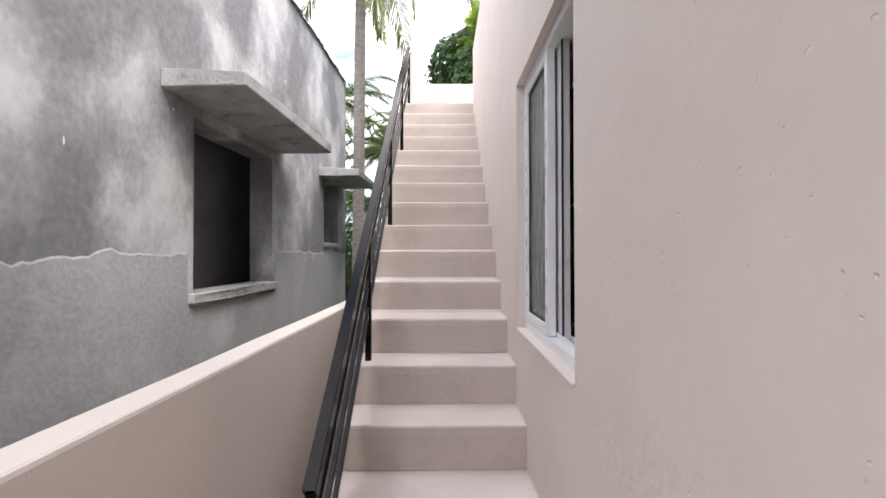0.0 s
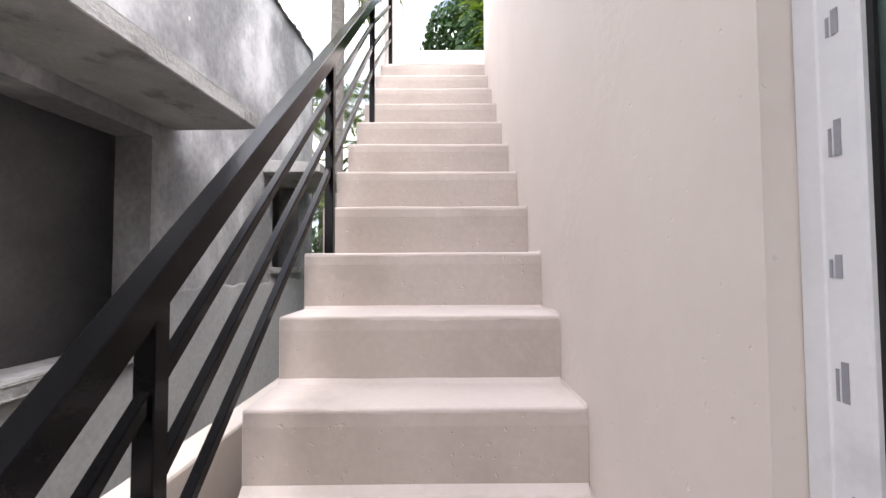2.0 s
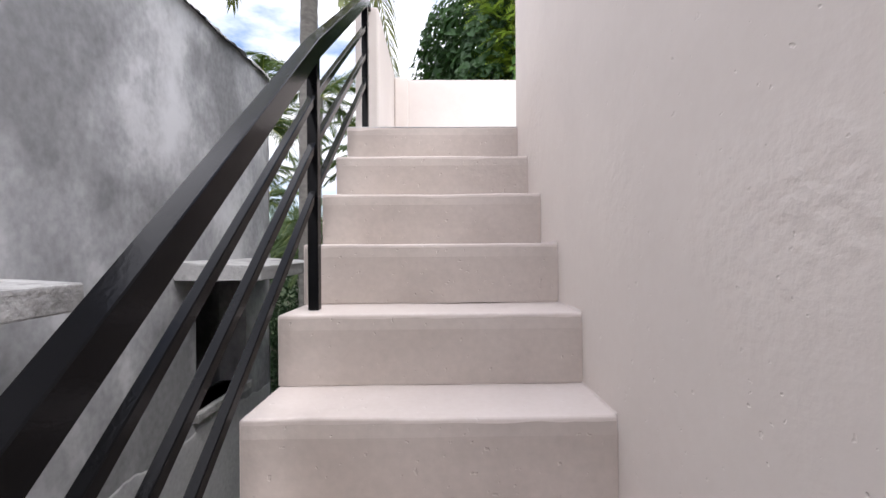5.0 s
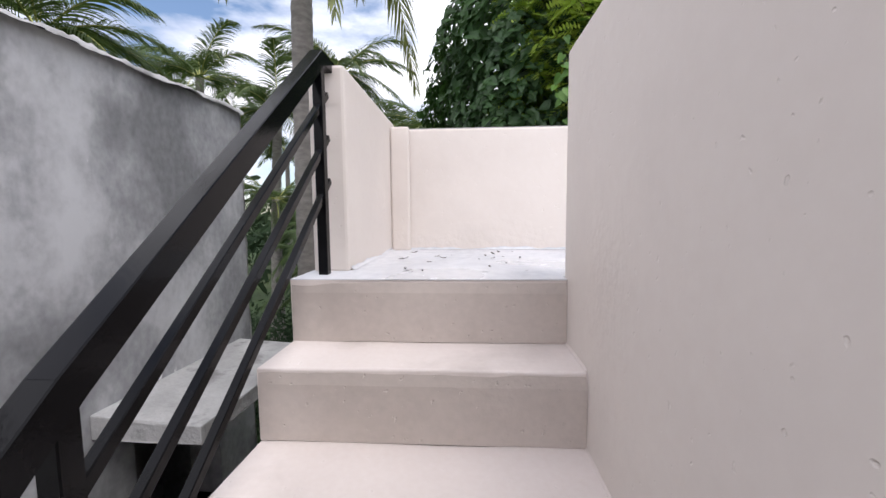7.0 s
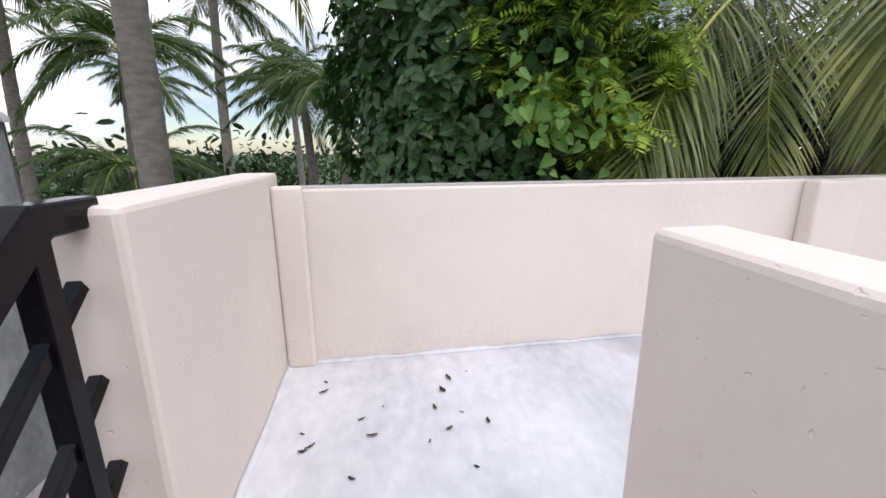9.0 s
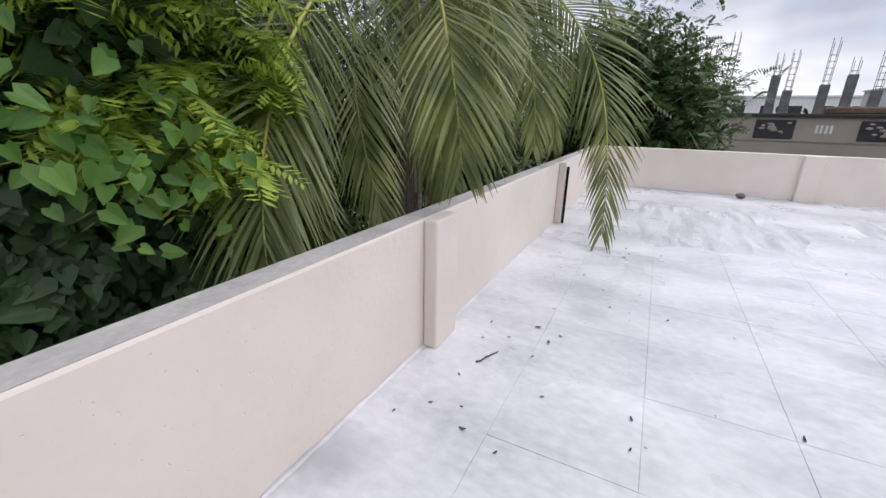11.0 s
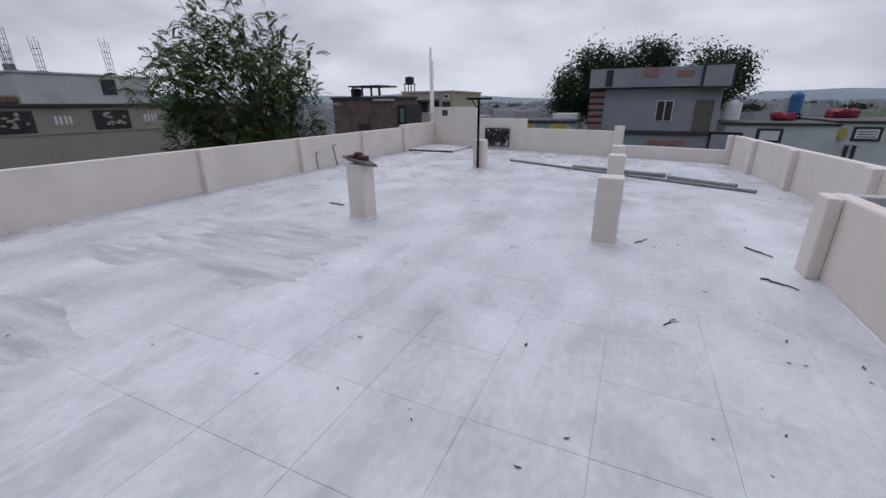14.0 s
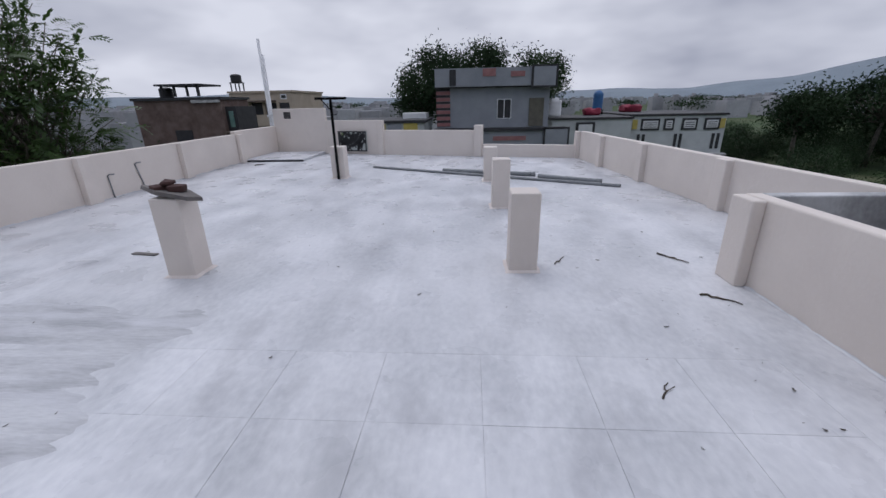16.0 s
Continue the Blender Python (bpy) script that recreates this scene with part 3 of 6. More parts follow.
        part("film_print", bx(0.0708, 0.0718, yy + 0.010, yy + 0.013, z, z + h * 0.8, 0), INK, w)
    part("window_sill", bx(0.024, 0.10, WY0 + 0.002, WY1 - 0.002, WZ0 + 0.003, WZ0 + 0.014, 0.003), CREAM, w)


window()


def grille():
    o = Vector((0.175, -3.245, WZ0 + 0.02))
    g = thing("window_grille", "pale grey painted steel bar grille inside the open window", "grille", at=o)

    def bar(y0, y1, z0, z1):
        return box(-0.006, 0.006, y0 - o.y, y1 - o.y, z0 - o.z, z1 - o.z, 0.0015)
    b = 0.0065
    for y in (-3.675, -3.372, -3.278, -3.05, -2.82):
        part("upright_bar", bar(y - b, y + b, WZ0 + 0.02, WZ1 - 0.01), GRILLE_PAINT, g)
    for z in (1.107, 1.617, 2.127):
        part("cross_bar", bar(-3.366, -2.826, z - b, z + b), GRILLE_PAINT, g)
    for i in range(12):
        z = 1.105 + i * 0.1025
        if z < WZ1 - 0.02:
            part("short_bar", bar(-3.669, -3.378, z - b, z + b), GRILLE_PAINT, g)


grille()


# ---------------------------------------------------------------- the neighbouring unplastered house
NX = -2.11


def neighbour():
    nb = thing("neighbour_house", "unpainted cement plastered house with dark empty window openings", "house", at=(NX, -3.0, FOOT - 0.1), rz=-2.0)
    o = Vector((NX, -3.0, FOOT - 0.1))

    def bx(x0, x1, y0, y1, z0, z1, bev=0.0, bm=None):
        return box(x0 - o.x, x1 - o.x, y0 - o.y, y1 - o.y, z0 - o.z, z1 - o.z, bev, 2, bm)
    ys = [-5.5, -2.11, -0.93, 0.61, 1.25, 1.66]
    zs = [FOOT - 0.1, 1.14, 1.56, 2.34, 2.43, 4.18]
    bm = bmesh.new()
    for i in range(5):
        for j in range(5):
            zc = (zs[j] + zs[j + 1]) / 2
            if (i == 1 and 1.14 < zc < 2.34) or (i == 3 and 1.56 < zc < 2.43):
                continue
            bx(NX - 0.22, NX, ys[i], ys[i + 1], zs[j], zs[j + 1], 0, bm)
    bmesh.ops.remove_doubles(bm, verts=bm.verts, dist=1e-5)
    seen = {}
    for f in list(bm.faces):
        seen.setdefault(tuple(round(c, 4) for c in f.calc_center_median()), []).append(f)
    bmesh.ops.delete(bm, geom=[f for fs in seen.values() if len(fs) > 1 for f in fs], context="FACES")
    part("wall", bm, GREY_PLASTER, nb)
    # a later, darker coat on the lower wall with a ragged upper edge
    for ya, yb, top in ((-5.5, -2.17, 1.42), (-2.17, -0.88, 1.05), (-0.88, 1.66, 1.44)):
        n = int((yb - ya) / 0.02)
        vs, fs = [], []
        for i in range(n + 1):
            y = ya + (yb - ya) * i / n
            zt = top + (0.07 * noise.noise(Vector((y * 1.7, 2.0, 0))) + 0.03 * noise.noise(Vector((y * 7, 5.0, 0))) + 0.012 * noise.noise(Vector((y * 23, 1.0, 0))) if top > 1.2 else 0.0)
            for x, z in ((NX + 0.004, FOOT - 0.1), (NX + 0.004, zt - 0.02), (NX - 0.003, zt)):
                vs.append(tuple(Vector((x, y, z)) - o))
        for i in range(n):
            for k in (0, 1):
                fs.append((3 * i + k, 3 * i + k + 1, 3 * i + k + 4, 3 * i + k + 3))
        raw("cement_coat", vs, fs, CEMENT_COAT, nb)
    # ragged cement cap along the top and the end
    bm = bmesh.new()
    bmesh.ops.create_grid(bm, x_segments=8, y_segments=420, size=1.0)
    for v in bm.verts:
        u, t = v.co.x, v.co.y
        y = -1.92 + t * 3.58
        a = (u + 1) * math.pi / 2
        r = 0.045 + 0.03 * noise.noise(Vector((y * 11, u * 2.5, 0))) + 0.018 * noise.noise(Vector((y * 31, u * 5, 0)))
        v.co = Vector((NX - 0.11 - math.cos(a) * (0.115 + r * 0.8), y, 4.16 + math.sin(a) * r + 0.02 * noise.noise(Vector((y * 4, u, 3))))) - o
    part("wall_cap", bm, GREY_CONCRETE, nb, "rough broken cement along the wall top", True)
    bm = bmesh.new()
    bmesh.ops.create_grid(bm, x_segments=8, y_segments=70, size=1.0)
    for v in bm.verts:
        u, t = v.co.x, v.co.y
        z = 2.08 + t * 2.11
        a = (u + 1) * math.pi / 2
        r = 0.03 + 0.028 * noise.noise(Vector((z * 9, u * 1.5, 7)))
        v.co = Vector((NX - 0.11 - math.cos(a) * (0.112 + r * 0.3), 1.655 + math.sin(a) * r, z)) - o
    part("wall_edge", bm, GREY_CONCRETE, nb, "", True)
    back = bx(NX - 3.0, NX - 2.9, -5.5, 1.66, FOOT - 0.1, 4.16)
    bx(NX - 2.9, NX - 0.22, 1.56, 1.66, FOOT - 0.1, 4.1, 0, back)
    bx(NX - 2.9, NX - 0.22, -5.5, -5.4, FOOT - 0.1, 4.16, 0, back)
    part("outer_wall", back, GREY_PLASTER, nb)
    part("roof", bx(NX - 2.9, NX - 0.22, -5.4, 1.56, 3.0, 3.15), GREY_CONCRETE, nb)
    part("room_divide", bx(NX - 0.80, NX - 0.72, -5.4, 1.56, FOOT - 0.1, 3.0), DARK_ROOM, nb)
    for a, b, z in ((-2.42, -0.75, 2.43), (0.40, 1.52, 2.43)):
        s = bx(NX, NX + 0.53, a, b, z, z + 0.085, 0.006)
        bmesh.ops.subdivide_edges(s, edges=list(s.edges), cuts=3)
        for v in s.verts:
            v.co += noise.noise_vector(v.co * 6) * 0.006
            if v.co.z > z + 0.06 - o.z:
                v.co.z += 0.03 * (1 - (v.co.x) / 0.53)
        part("sunshade", s, GREY_CONCRETE, nb, "concrete sunshade slab over a window")
    s = bx(NX - 0.2, NX + 0.045, -2.16, -0.90, 1.07, 1.14, 0.008)
    bmesh.ops.subdivide_edges(s, edges=list(s.edges), cuts=4)
    for v in s.verts:
        v.co += noise.noise_vector(v.co * 5) * 0.010
    part("window_sill", s, GREY_CONCRETE, nb)
    part("window_sill", bx(NX - 0.2, NX + 0.04, 0.57, 1.29, 1.50, 1.56, 0.008), GREY_CONCRETE, nb)


neighbour()


def boundary_wall():
    b = box(-1.20, -1.085, -9.0, 2.2, FOOT - 0.2, 1.04, 0.012, 2)
    bmesh.ops.subdivide_edges(b, edges=[e for e in b.edges if abs(e.verts[0].co.y - e.verts[1].co.y) > 5], cuts=60)
    for v in b.verts:
        if v.co.z > 0.9:
            v.co.z += -0.016 * (v.co.y + 2.9) + 0.004 * noise.noise(v.co * 3)
    tagged(finish("wall_boundary", b, CREAM), "low cream plastered boundary wall with a pale top", "wall", kind="structure")


boundary_wall()

# unseen wall added across the alley behind the start to block low sky light
tagged(finish("wall_light_block", box(-2.2, -0.01, -10.2, -10.0, FOOT - 0.1, 3.2, 0.01), CREAM), "unseen plain cream wall added to block light in the alley", "wall", kind="structure")


# ---------------------------------------------------------------- terrace
EAST = 7.57                     # inner face of the long east parapet
NORTH = 1.02                    # inner face of the north parapet
FAR_A, FAR_B = Vector((7.6, -12.74)), Vector((-0.40, -10.86))      # line of the far parapet
WEST_A, WEST_B = Vector((-0.40, -10.80)), Vector((-1.12, -4.10))   # line of the west parapet


def terrace_floor():
    fl = thing("floor", "whitewashed flat roof terrace floor with faint tile joints and stains", "floor", at=(3.5, -5.0, TOP), kind="structure")
    o = Vector((3.5, -5.0, TOP))

    def poly(pts, z0, z1):
        bm = bmesh.new()
        lo = [bm.verts.new(Vector((x, y, z0)) - o) for x, y in pts]
        hi = [bm.verts.new(Vector((x, y, z1)) - o) for x, y in pts]
        bm.faces.new(lo[::-1]), bm.faces.new(hi)
        for i in range(len(pts)):
            j = (i + 1) % len(pts)
            bm.faces.new((lo[i], lo[j], hi[j], hi[i]))
        return bm
    part("slab", poly([(EAST + 0.11, NORTH + 0.11), (STAIR_L, NORTH + 0.11), (STAIR_L, 0.22), (0.025, 0.22), (0.025, -4.12), (-1.24, -4.12), (-0.52, -10.95), (EAST + 0.11, -12.9)], TOP - 0.13, TOP - 0.003), WHITE_ROOF, fl)
    # smooth screed round the tiled stretch
    gx0, gx1, gy0, gy1 = 0.511, 0.511 * 8, -0.511 * 6, 0.511
    part("landing_screed", poly([(STAIR_L - 0.001, -0.001), (-0.001, -0.001), (-0.001, 0.067), (0.117, 0.067), (0.117, 0.0), (gx0, 0.0), (gx0, gy1), (gx0, NORTH), (STAIR_L - 0.001, NORTH)], TOP - 0.003, TOP), WHITE_ROOF, fl)
    part("screed", poly([(gx0, gy1), (gx1, gy1), (EAST, gy1), (EAST, NORTH), (gx0, NORTH)], TOP - 0.003, TOP), WHITE_ROOF, fl)
    part("screed", poly([(gx1, gy0), (EAST, gy0), (EAST, gy1), (gx1, gy1)], TOP - 0.003, TOP), WHITE_ROOF, fl)
    part("screed", poly([(0.115, -4.12), (gx0, -4.12), (gx0, 0.0), (0.115, 0.0)], TOP - 0.003, TOP), WHITE_ROOF, fl)
    part("screed", poly([(gx0, -4.12), (EAST, -4.12), (EAST, gy0), (gx0, gy0)], TOP - 0.003, TOP), WHITE_ROOF, fl)
    part("screed", poly([(-1.12, -4.12), (-0.40, -10.86), (EAST, -12.74), (EAST, -4.12)], TOP - 0.003, TOP), WHITE_ROOF, fl)
    me = None
    rnd = random.Random(11)
    for i in range(7):
        for j in range(7):
            if me is None:
                t = part("tile", box(-0.2547, 0.2547, -0.2547, 0.2547, -0.003, 0.0, 0.0004), WHITE_ROOF, fl)
                me = t.data
            else:
                t = new("tile", me)
                t.parent = fl
            t.location = Vector((gx0 + 0.2555 + i * 0.511, gy0 + 0.2555 + j * 0.511, TOP + rnd.uniform(-0.0006, 0.0006))) - o


terrace_floor()


def pilaster(p, q, z1, name="trim_pilaster"):
    tagged(finish(name, box(p[0], q[0], p[1], q[1], TOP - 0.003, z1, 0.012, 2), CREAM), "cream plastered pilaster on the parapet", "pilaster", kind="structure", group="parapet pilasters")


# north parapet behind the landing and terrace
wall_run("wall_parapet_north", (-0.725, NORTH), (EAST, NORTH), 0.11, TOP - 0.006, PAR, CREAM, "cream painted terrace parapet with a flat top")
wall_run("wall_parapet_landing", (-0.725, 0.18), (-0.725, NORTH + 0.11), 0.13, TOP - 0.006, PAR + 0.05, CREAM, "cream painted parapet beside the landing")
pilaster((-0.725, NORTH - 0.03), (-0.62, NORTH), PAR + 0.01)
pilaster((1.43, 0.945), (1.66, NORTH), PAR - 0.004)
pilaster((4.335, 0.945), (4.565, NORTH), PAR - 0.004)
tagged(finish("trim_parapet_top", box(-0.70, EAST - 0.01, NORTH + 0.006, NORTH + 0.104, PAR - 0.002, PAR + 0.0025, 0.001), DUSTY_CAP), "dusty grey weathered top of the parapet", "trim", kind="structure")


def coat_edge(p, q, seed):
    """The white floor coat brushed a little way up the foot of a wall, from p to q."""
    p, q = Vector((*p, TOP)), Vector((*q, TOP))
    d = (q - p)
    n = int(d.length / 0.025)
    side = Vector((-d.y, d.x, 0)).normalized()
    vs, fs = [], []
    for i in range(n + 1):
        c = p + d * (i / n)
        a = noise.noise(Vector((i * 0.11, seed, 0))) + 0.6 * noise.noise(Vector((i * 0.37, seed, 4)))
        up, out = max(0.003, 0.012 + 0.016 * a), 0.016 + 0.012 * noise.noise(Vector((i * 0.2, seed, 9)))
        vs += [tuple(c + side * out + Vector((0, 0, 0.0015))), tuple(c + side * 0.004 + Vector((0, 0, 0.005))), tuple(c + side * 0.002 + Vector((0, 0, up)))]
    for i in range(n):
        for k in (0, 1):
            fs.append((3 * i + k, 3 * i + k + 1, 3 * i + k + 4, 3 * i + k + 3))
    tagged(raw("trim_coat_edge", vs, fs, WHITE_ROOF, None, True), "uneven edge of the white floor coat on the wall foot", "trim", kind="structure")


coat_edge((EAST, NORTH), (-0.62, NORTH), 1)
coat_edge((EAST, -10.6), (EAST, NORTH), 2)
coat_edge((0.115, 0.0), (0.115, -3.96), 3)
coat_edge((-0.725, NORTH), (-0.725, 0.2), 4)
# east parapet
wall_run("wall_parapet_east", (EAST, -10.62), (EAST, NORTH + 0.11), 0.11, TOP - 0.006, PAR, CREAM, "long cream painted terrace parapet", side=-1)
wall_run("wall_parapet_corner", (EAST, -12.86), (EAST, -10.62), 0.11, TOP - 0.006, PAR + 0.07, CREAM, "cream painted parapet, a little higher", side=-1)
for y in (-1.79, -4.36, -6.48, -8.60, -10.62):
    pilaster((EAST - 0.09, y - 0.23), (EAST, y), PAR - 0.004)
# far parapets in steps of height
def far_pt(x):
    return FAR_A + (FAR_B - FAR_A) * ((FAR_A.x - x) / (FAR_A.x - FAR_B.x))


wall_run("wall_far_high", far_pt(7.6), far_pt(6.0), 0.12, TOP - 0.006, 4.42, CREAM, "tall cream plastered wall at the terrace end")
for nm, x0, x1, z0, z1, lb in (("wall_far_screen", 6.0, 5.62, TOP - 0.006, 4.10, "cream plastered screen wall beside a patterned grille"),
                               ("wall_far_screen", 4.82, 4.36, TOP - 0.006, 4.10, "cream plastered screen wall beside a patterned grille"),
                               ("wall_far_screen", 5.62, 4.82, TOP - 0.006, 3.31, "cream plastered wall below a patterned grille"),
                               ("wall_far_screen", 5.62, 4.82, 3.83, 4.10, "cream plastered wall above a patterned grille"),
                               ("wall_far_parapet", 4.36, 1.99, TOP - 0.006, 3.85, "cream plastered far parapet"),
                               ("wall_far_low", 1.83, -0.40, TOP - 0.006, 3.52, "low cream plastered far parapet")):
    wall_run(nm, far_pt(x0), far_pt(x1), 0.12, z0, z1, CREAM, lb, bevel=0.004)
wall_run("wall_far_pier", far_pt(4.52) + Vector((0, 0.05)), far_pt(4.36) + Vector((0, 0.05)), 0.05, TOP - 0.003, 4.10, CREAM, "cream plastered pier")
wall_run("wall_far_pier", far_pt(2.0) + Vector((0, 0.06)), far_pt(1.82) + Vector((0, 0.06)), 0.24, TOP - 0.003, 3.97, CREAM, "cream plastered pier at the parapet end")
# west parapet and the wall that closes the stairwell
wall_run("wall_parapet_west", WEST_B, WEST_A, 0.12, TOP - 0.006, 3.835, CREAM, "long cream painted terrace parapet", side=-1)
# grey among cream walls: the shade on its seen face is put into the colour
wall_run("wall_stairwell_end", (-1.24, -4.10), (0.0, -4.10), 0.11, TOP - 0.13, 3.862, GREY_PLASTER, "plaster wall closing the stairwell, its shaded face put into the grey", side=-1)
d_w = (WEST_A - WEST_B).normalized()
for y in (-6.05, -7.92, -9.50, -10.80):
    c = WEST_B + d_w * ((y - WEST_B.y) / d_w.y)
    pilaster((c.x - 0.005, y - 0.22), (c.x + 0.085, y), 3.83)
pilaster((0.115, -4.20), (0.205, -3.96), 3.858)


# ---------------------------------------------------------------- things on the terrace
def column_stub(x0, x1, y0, y1, z1, label="cream painted square concrete column stub"):
    cx, cy = (x0 + x1) / 2, (y0 + y1) / 2
    c = thing("column_stub", label, "column stub", at=(cx, cy, TOP), group="column stubs on the terrace")
    b = box(x0 - cx, x1 - cx, y0 - cy, y1 - cy, 0, z1 - TOP, 0.012, 2)
    part("shaft", b, CREAM, c)
    f = bmesh.new()
    bmesh.ops.create_grid(f, x_segments=20, y_segments=3, size=1.0)
    w, h = (x1 - x0) / 2, (y1 - y0) / 2
    for v in f.verts:
        u, t = (v.co.x + 1) * 4, (v.co.y + 1) / 2
        k, fr = int(min(u, 7.999) // 2), (min(u, 7.999) % 2) / 2
        cs = [(-w, -h), (w, -h), (w, h), (-w, h), (-w, -h)]
        px, py = cs[k][0] + (cs[k + 1][0] - cs[k][0]) * fr, cs[k][1] + (cs[k + 1][1] - cs[k][1]) * fr
        r = 1 + (1 - t) * (0.22 + 0.10 * noise.noise(Vector((u * 2, x0 * 3, 0)))) + 0.012
        v.co = Vector((px * r, py * r, 0.0015 + t * 0.018))
    part("mortar_foot", f, ROUGH_CREAM, c, "", True)


column_stub(4.30, 4.535, -4.27, -4.04, 3.875)
column_stub(4.36, 4.61, -8.68, -8.44, 3.80)
column_stub(1.565, 1.79, -4.42, -4.19, 3.87)
column_stub(1.60, 1.82, -6.46, -6.23, 3.845)
column_stub(1.645, 1.865, -8.28, -8.05, 3.80)


def slab_on_stub():
    s = thing("stone_slab", "thin broken grey stone slab resting on a column stub", "stone slab", at=(4.42, -4.15, 3.876))
    bm = bmesh.new()
    out = [(-0.24, -0.09), (-0.20, 0.10), (0.02, 0.14), (0.30, 0.05), (0.27, -0.05), (0.0, -0.13)]
    lo = [bm.verts.new((x, y, 0.0)) for x, y in out]
    hi = [bm.verts.new((x * 0.97, y * 0.95, 0.028)) for x, y in out]
    bm.faces.new(lo[::-1]), bm.faces.new(hi)
    for i in range(6):
        j = (i + 1) % 6
        bm.faces.new((lo[i], lo[j], hi[j], hi[i]))
    bm.transform(Matrix.Rotation(radians(158), 4, "Z"))
    bm.transform(Matrix.Rotation(radians(5), 4, "X") @ Matrix.Rotation(radians(-9), 4, "Y") @ Matrix.Translation((0, 0, 0.016)))
    part("slab", bm, SLATE, s)
    for i, (x, y, z, a, b, c) in enumerate(((-0.06, 0.0, 0.03, 0.11, 0.09, 0.055), (0.06, 0.02, 0.03, 0.12, 0.08, 0.06), (0.01, -0.01, 0.088, 0.10, 0.08, 0.035))):
        lump = thing("brick_lump", "broken dark red brick piece lying on the stone slab", "brick", at=(4.42 + x, -4.15 + y, 3.876 + z), group="brick pieces on the slab", rz=20 + 40 * i)
        bm = box(-a / 2, a / 2, -b / 2, b / 2, 0, c, 0.01, 2)
        for v in bm.verts:
            v.co += noise.noise_vector(v.co * 14 + Vector((i, 0, 0))) * 0.012
            v.co.z = max(v.co.z, 0)
        part("brick_body", bm, BRICK_RED, lump)


slab_on_stub()


def t_post():
    p = thing("t_post", "black steel T-shaped clothes line post against a column stub", "post", at=(4.48, -8.40, TOP))
    part("upright", box(-0.02, 0.02, -0.02, 0.02, 0, 1.36, 0.003), BLACK_METAL, p)
    part("cross_bar", box(-0.27, 0.27, -0.02, 0.02, 1.36, 1.40, 0.003), BLACK_METAL, p)
    part("brace", beam((0.02, 0, 1.20), (0.16, 0, 1.36), 0.016, 0.016), BLACK_METAL, p)
    part("hook", tube([(-0.02, 0.0, 1.12), (-0.09, 0.0, 1.12), (-0.10, 0.0, 1.17)], 0.006, 6), BLACK_METAL, p)


t_post()


def pipe(p, q, r, label, mat=PVC_GREY):
    p, q = Vector((*p, TOP + r)), Vector((*q, TOP + r))
    ob = thing("pipe", label, "pipe", at=p, group="loose pipes on the terrace")
    n = 10
    pts = [(q - p) * (i / n) for i in range(n + 1)]
    part("pipe_body", tube(pts, r, 12), mat, ob, "", True)
    d = (q - p).normalized()
    part("socket", tube([(q - p) - d * 0.09, (q - p)], r * 1.12, 12), mat, ob, "", True)


pipe((4.12, -9.68), (-0.22, -7.50), 0.024, "long grey plastic pipe lying on the terrace")
pipe((2.62, -9.10), (0.93, -8.52), 0.036, "short thick grey plastic pipe lying on the terrace")
pipe((0.90, -8.36), (-0.02, -7.80), 0.036, "short grey plastic pipe lying on the terrace")


def wall_conduit(y, h, lean):
    c = thing("conduit", "thin grey bent conduit standing at the parapet", "conduit", at=(EAST - 0.012, y, TOP), group="conduits at the parapet")
    part("pipe_run", tube([(0, 0, 0), (0, lean * 0.5, h * 0.5), (0, lean, h), (-0.01, lean - 0.02, h + 0.02), (-0.03, lean - 0.09, h + 0.02)], 0.010, 8), PVC_GREY, c, "", True)


wall_conduit(-6.98, 0.33, 0.02)
wall_conduit(-7.62, 0.43, 0.10)
tagged(finish("floor_pad", box(6.10, EAST - 0.01, -12.42, -10.80, TOP + 0.0, TOP + 0.06, 0.01, 2), WHITE_ROOF), "low whitewashed raised pad in the terrace corner", "floor", kind="structure")
tagged(finish("trim_pad_edge", box(6.085, EAST - 0.02, -10.80, -10.785, TOP, TOP + 0.045, 0.004), DARK_PANEL), "dark strip along the edge of the raised pad", "trim", kind="structure")


def jali(p0, p1, z0, z1):
    """The patterned metal screen in the far wall."""
    d = (p1 - p0)
    w, h = d.length, z1 - z0
    g = thing("patterned_screen", "dark metal screen with a crossing bar pattern", "screen", at=(p0.x, p0.y, z0), rz=math.degrees(math.atan2(d.y, d.x)))
    for a in ((0, w, 0, 0.03), (0, w, h - 0.03, h), (0, 0.03, 0.03, h - 0.03), (w - 0.03, w, 0.03, h - 0.03)):
        part("screen_frame", box(a[0], a[1], -0.07, -0.04, a[2], a[3], 0.003), DARK_PANEL, g)
    rnd = random.Random(8)
    for i in range(72):
        x, a = rnd.uniform(0.05, w - 0.05), rnd.choice((35, 55, 120, 145, 75))
        ca, sa = math.cos(radians(a)), math.sin(radians(a))
        zc = rnd.uniform(0.08, h - 0.08)
        l = rnd.uniform(0.10, 0.24)
        p, q = (x - ca * l, zc - sa * l), (x + ca * l, zc + sa * l)
        cl = lambda s: (min(max(s[0], 0.03), w - 0.03), min(max(s[1], 0.03), h - 0.03))
        p, q = cl(p), cl(q)
        if math.hypot(p[0] - q[0], p[1] - q[1]) > 0.06:
            part("screen_bar", beam((p[0], -0.055, p[1]), (q[0], -0.055, q[1]), 0.015, 0.032), DARK_PANEL, g)


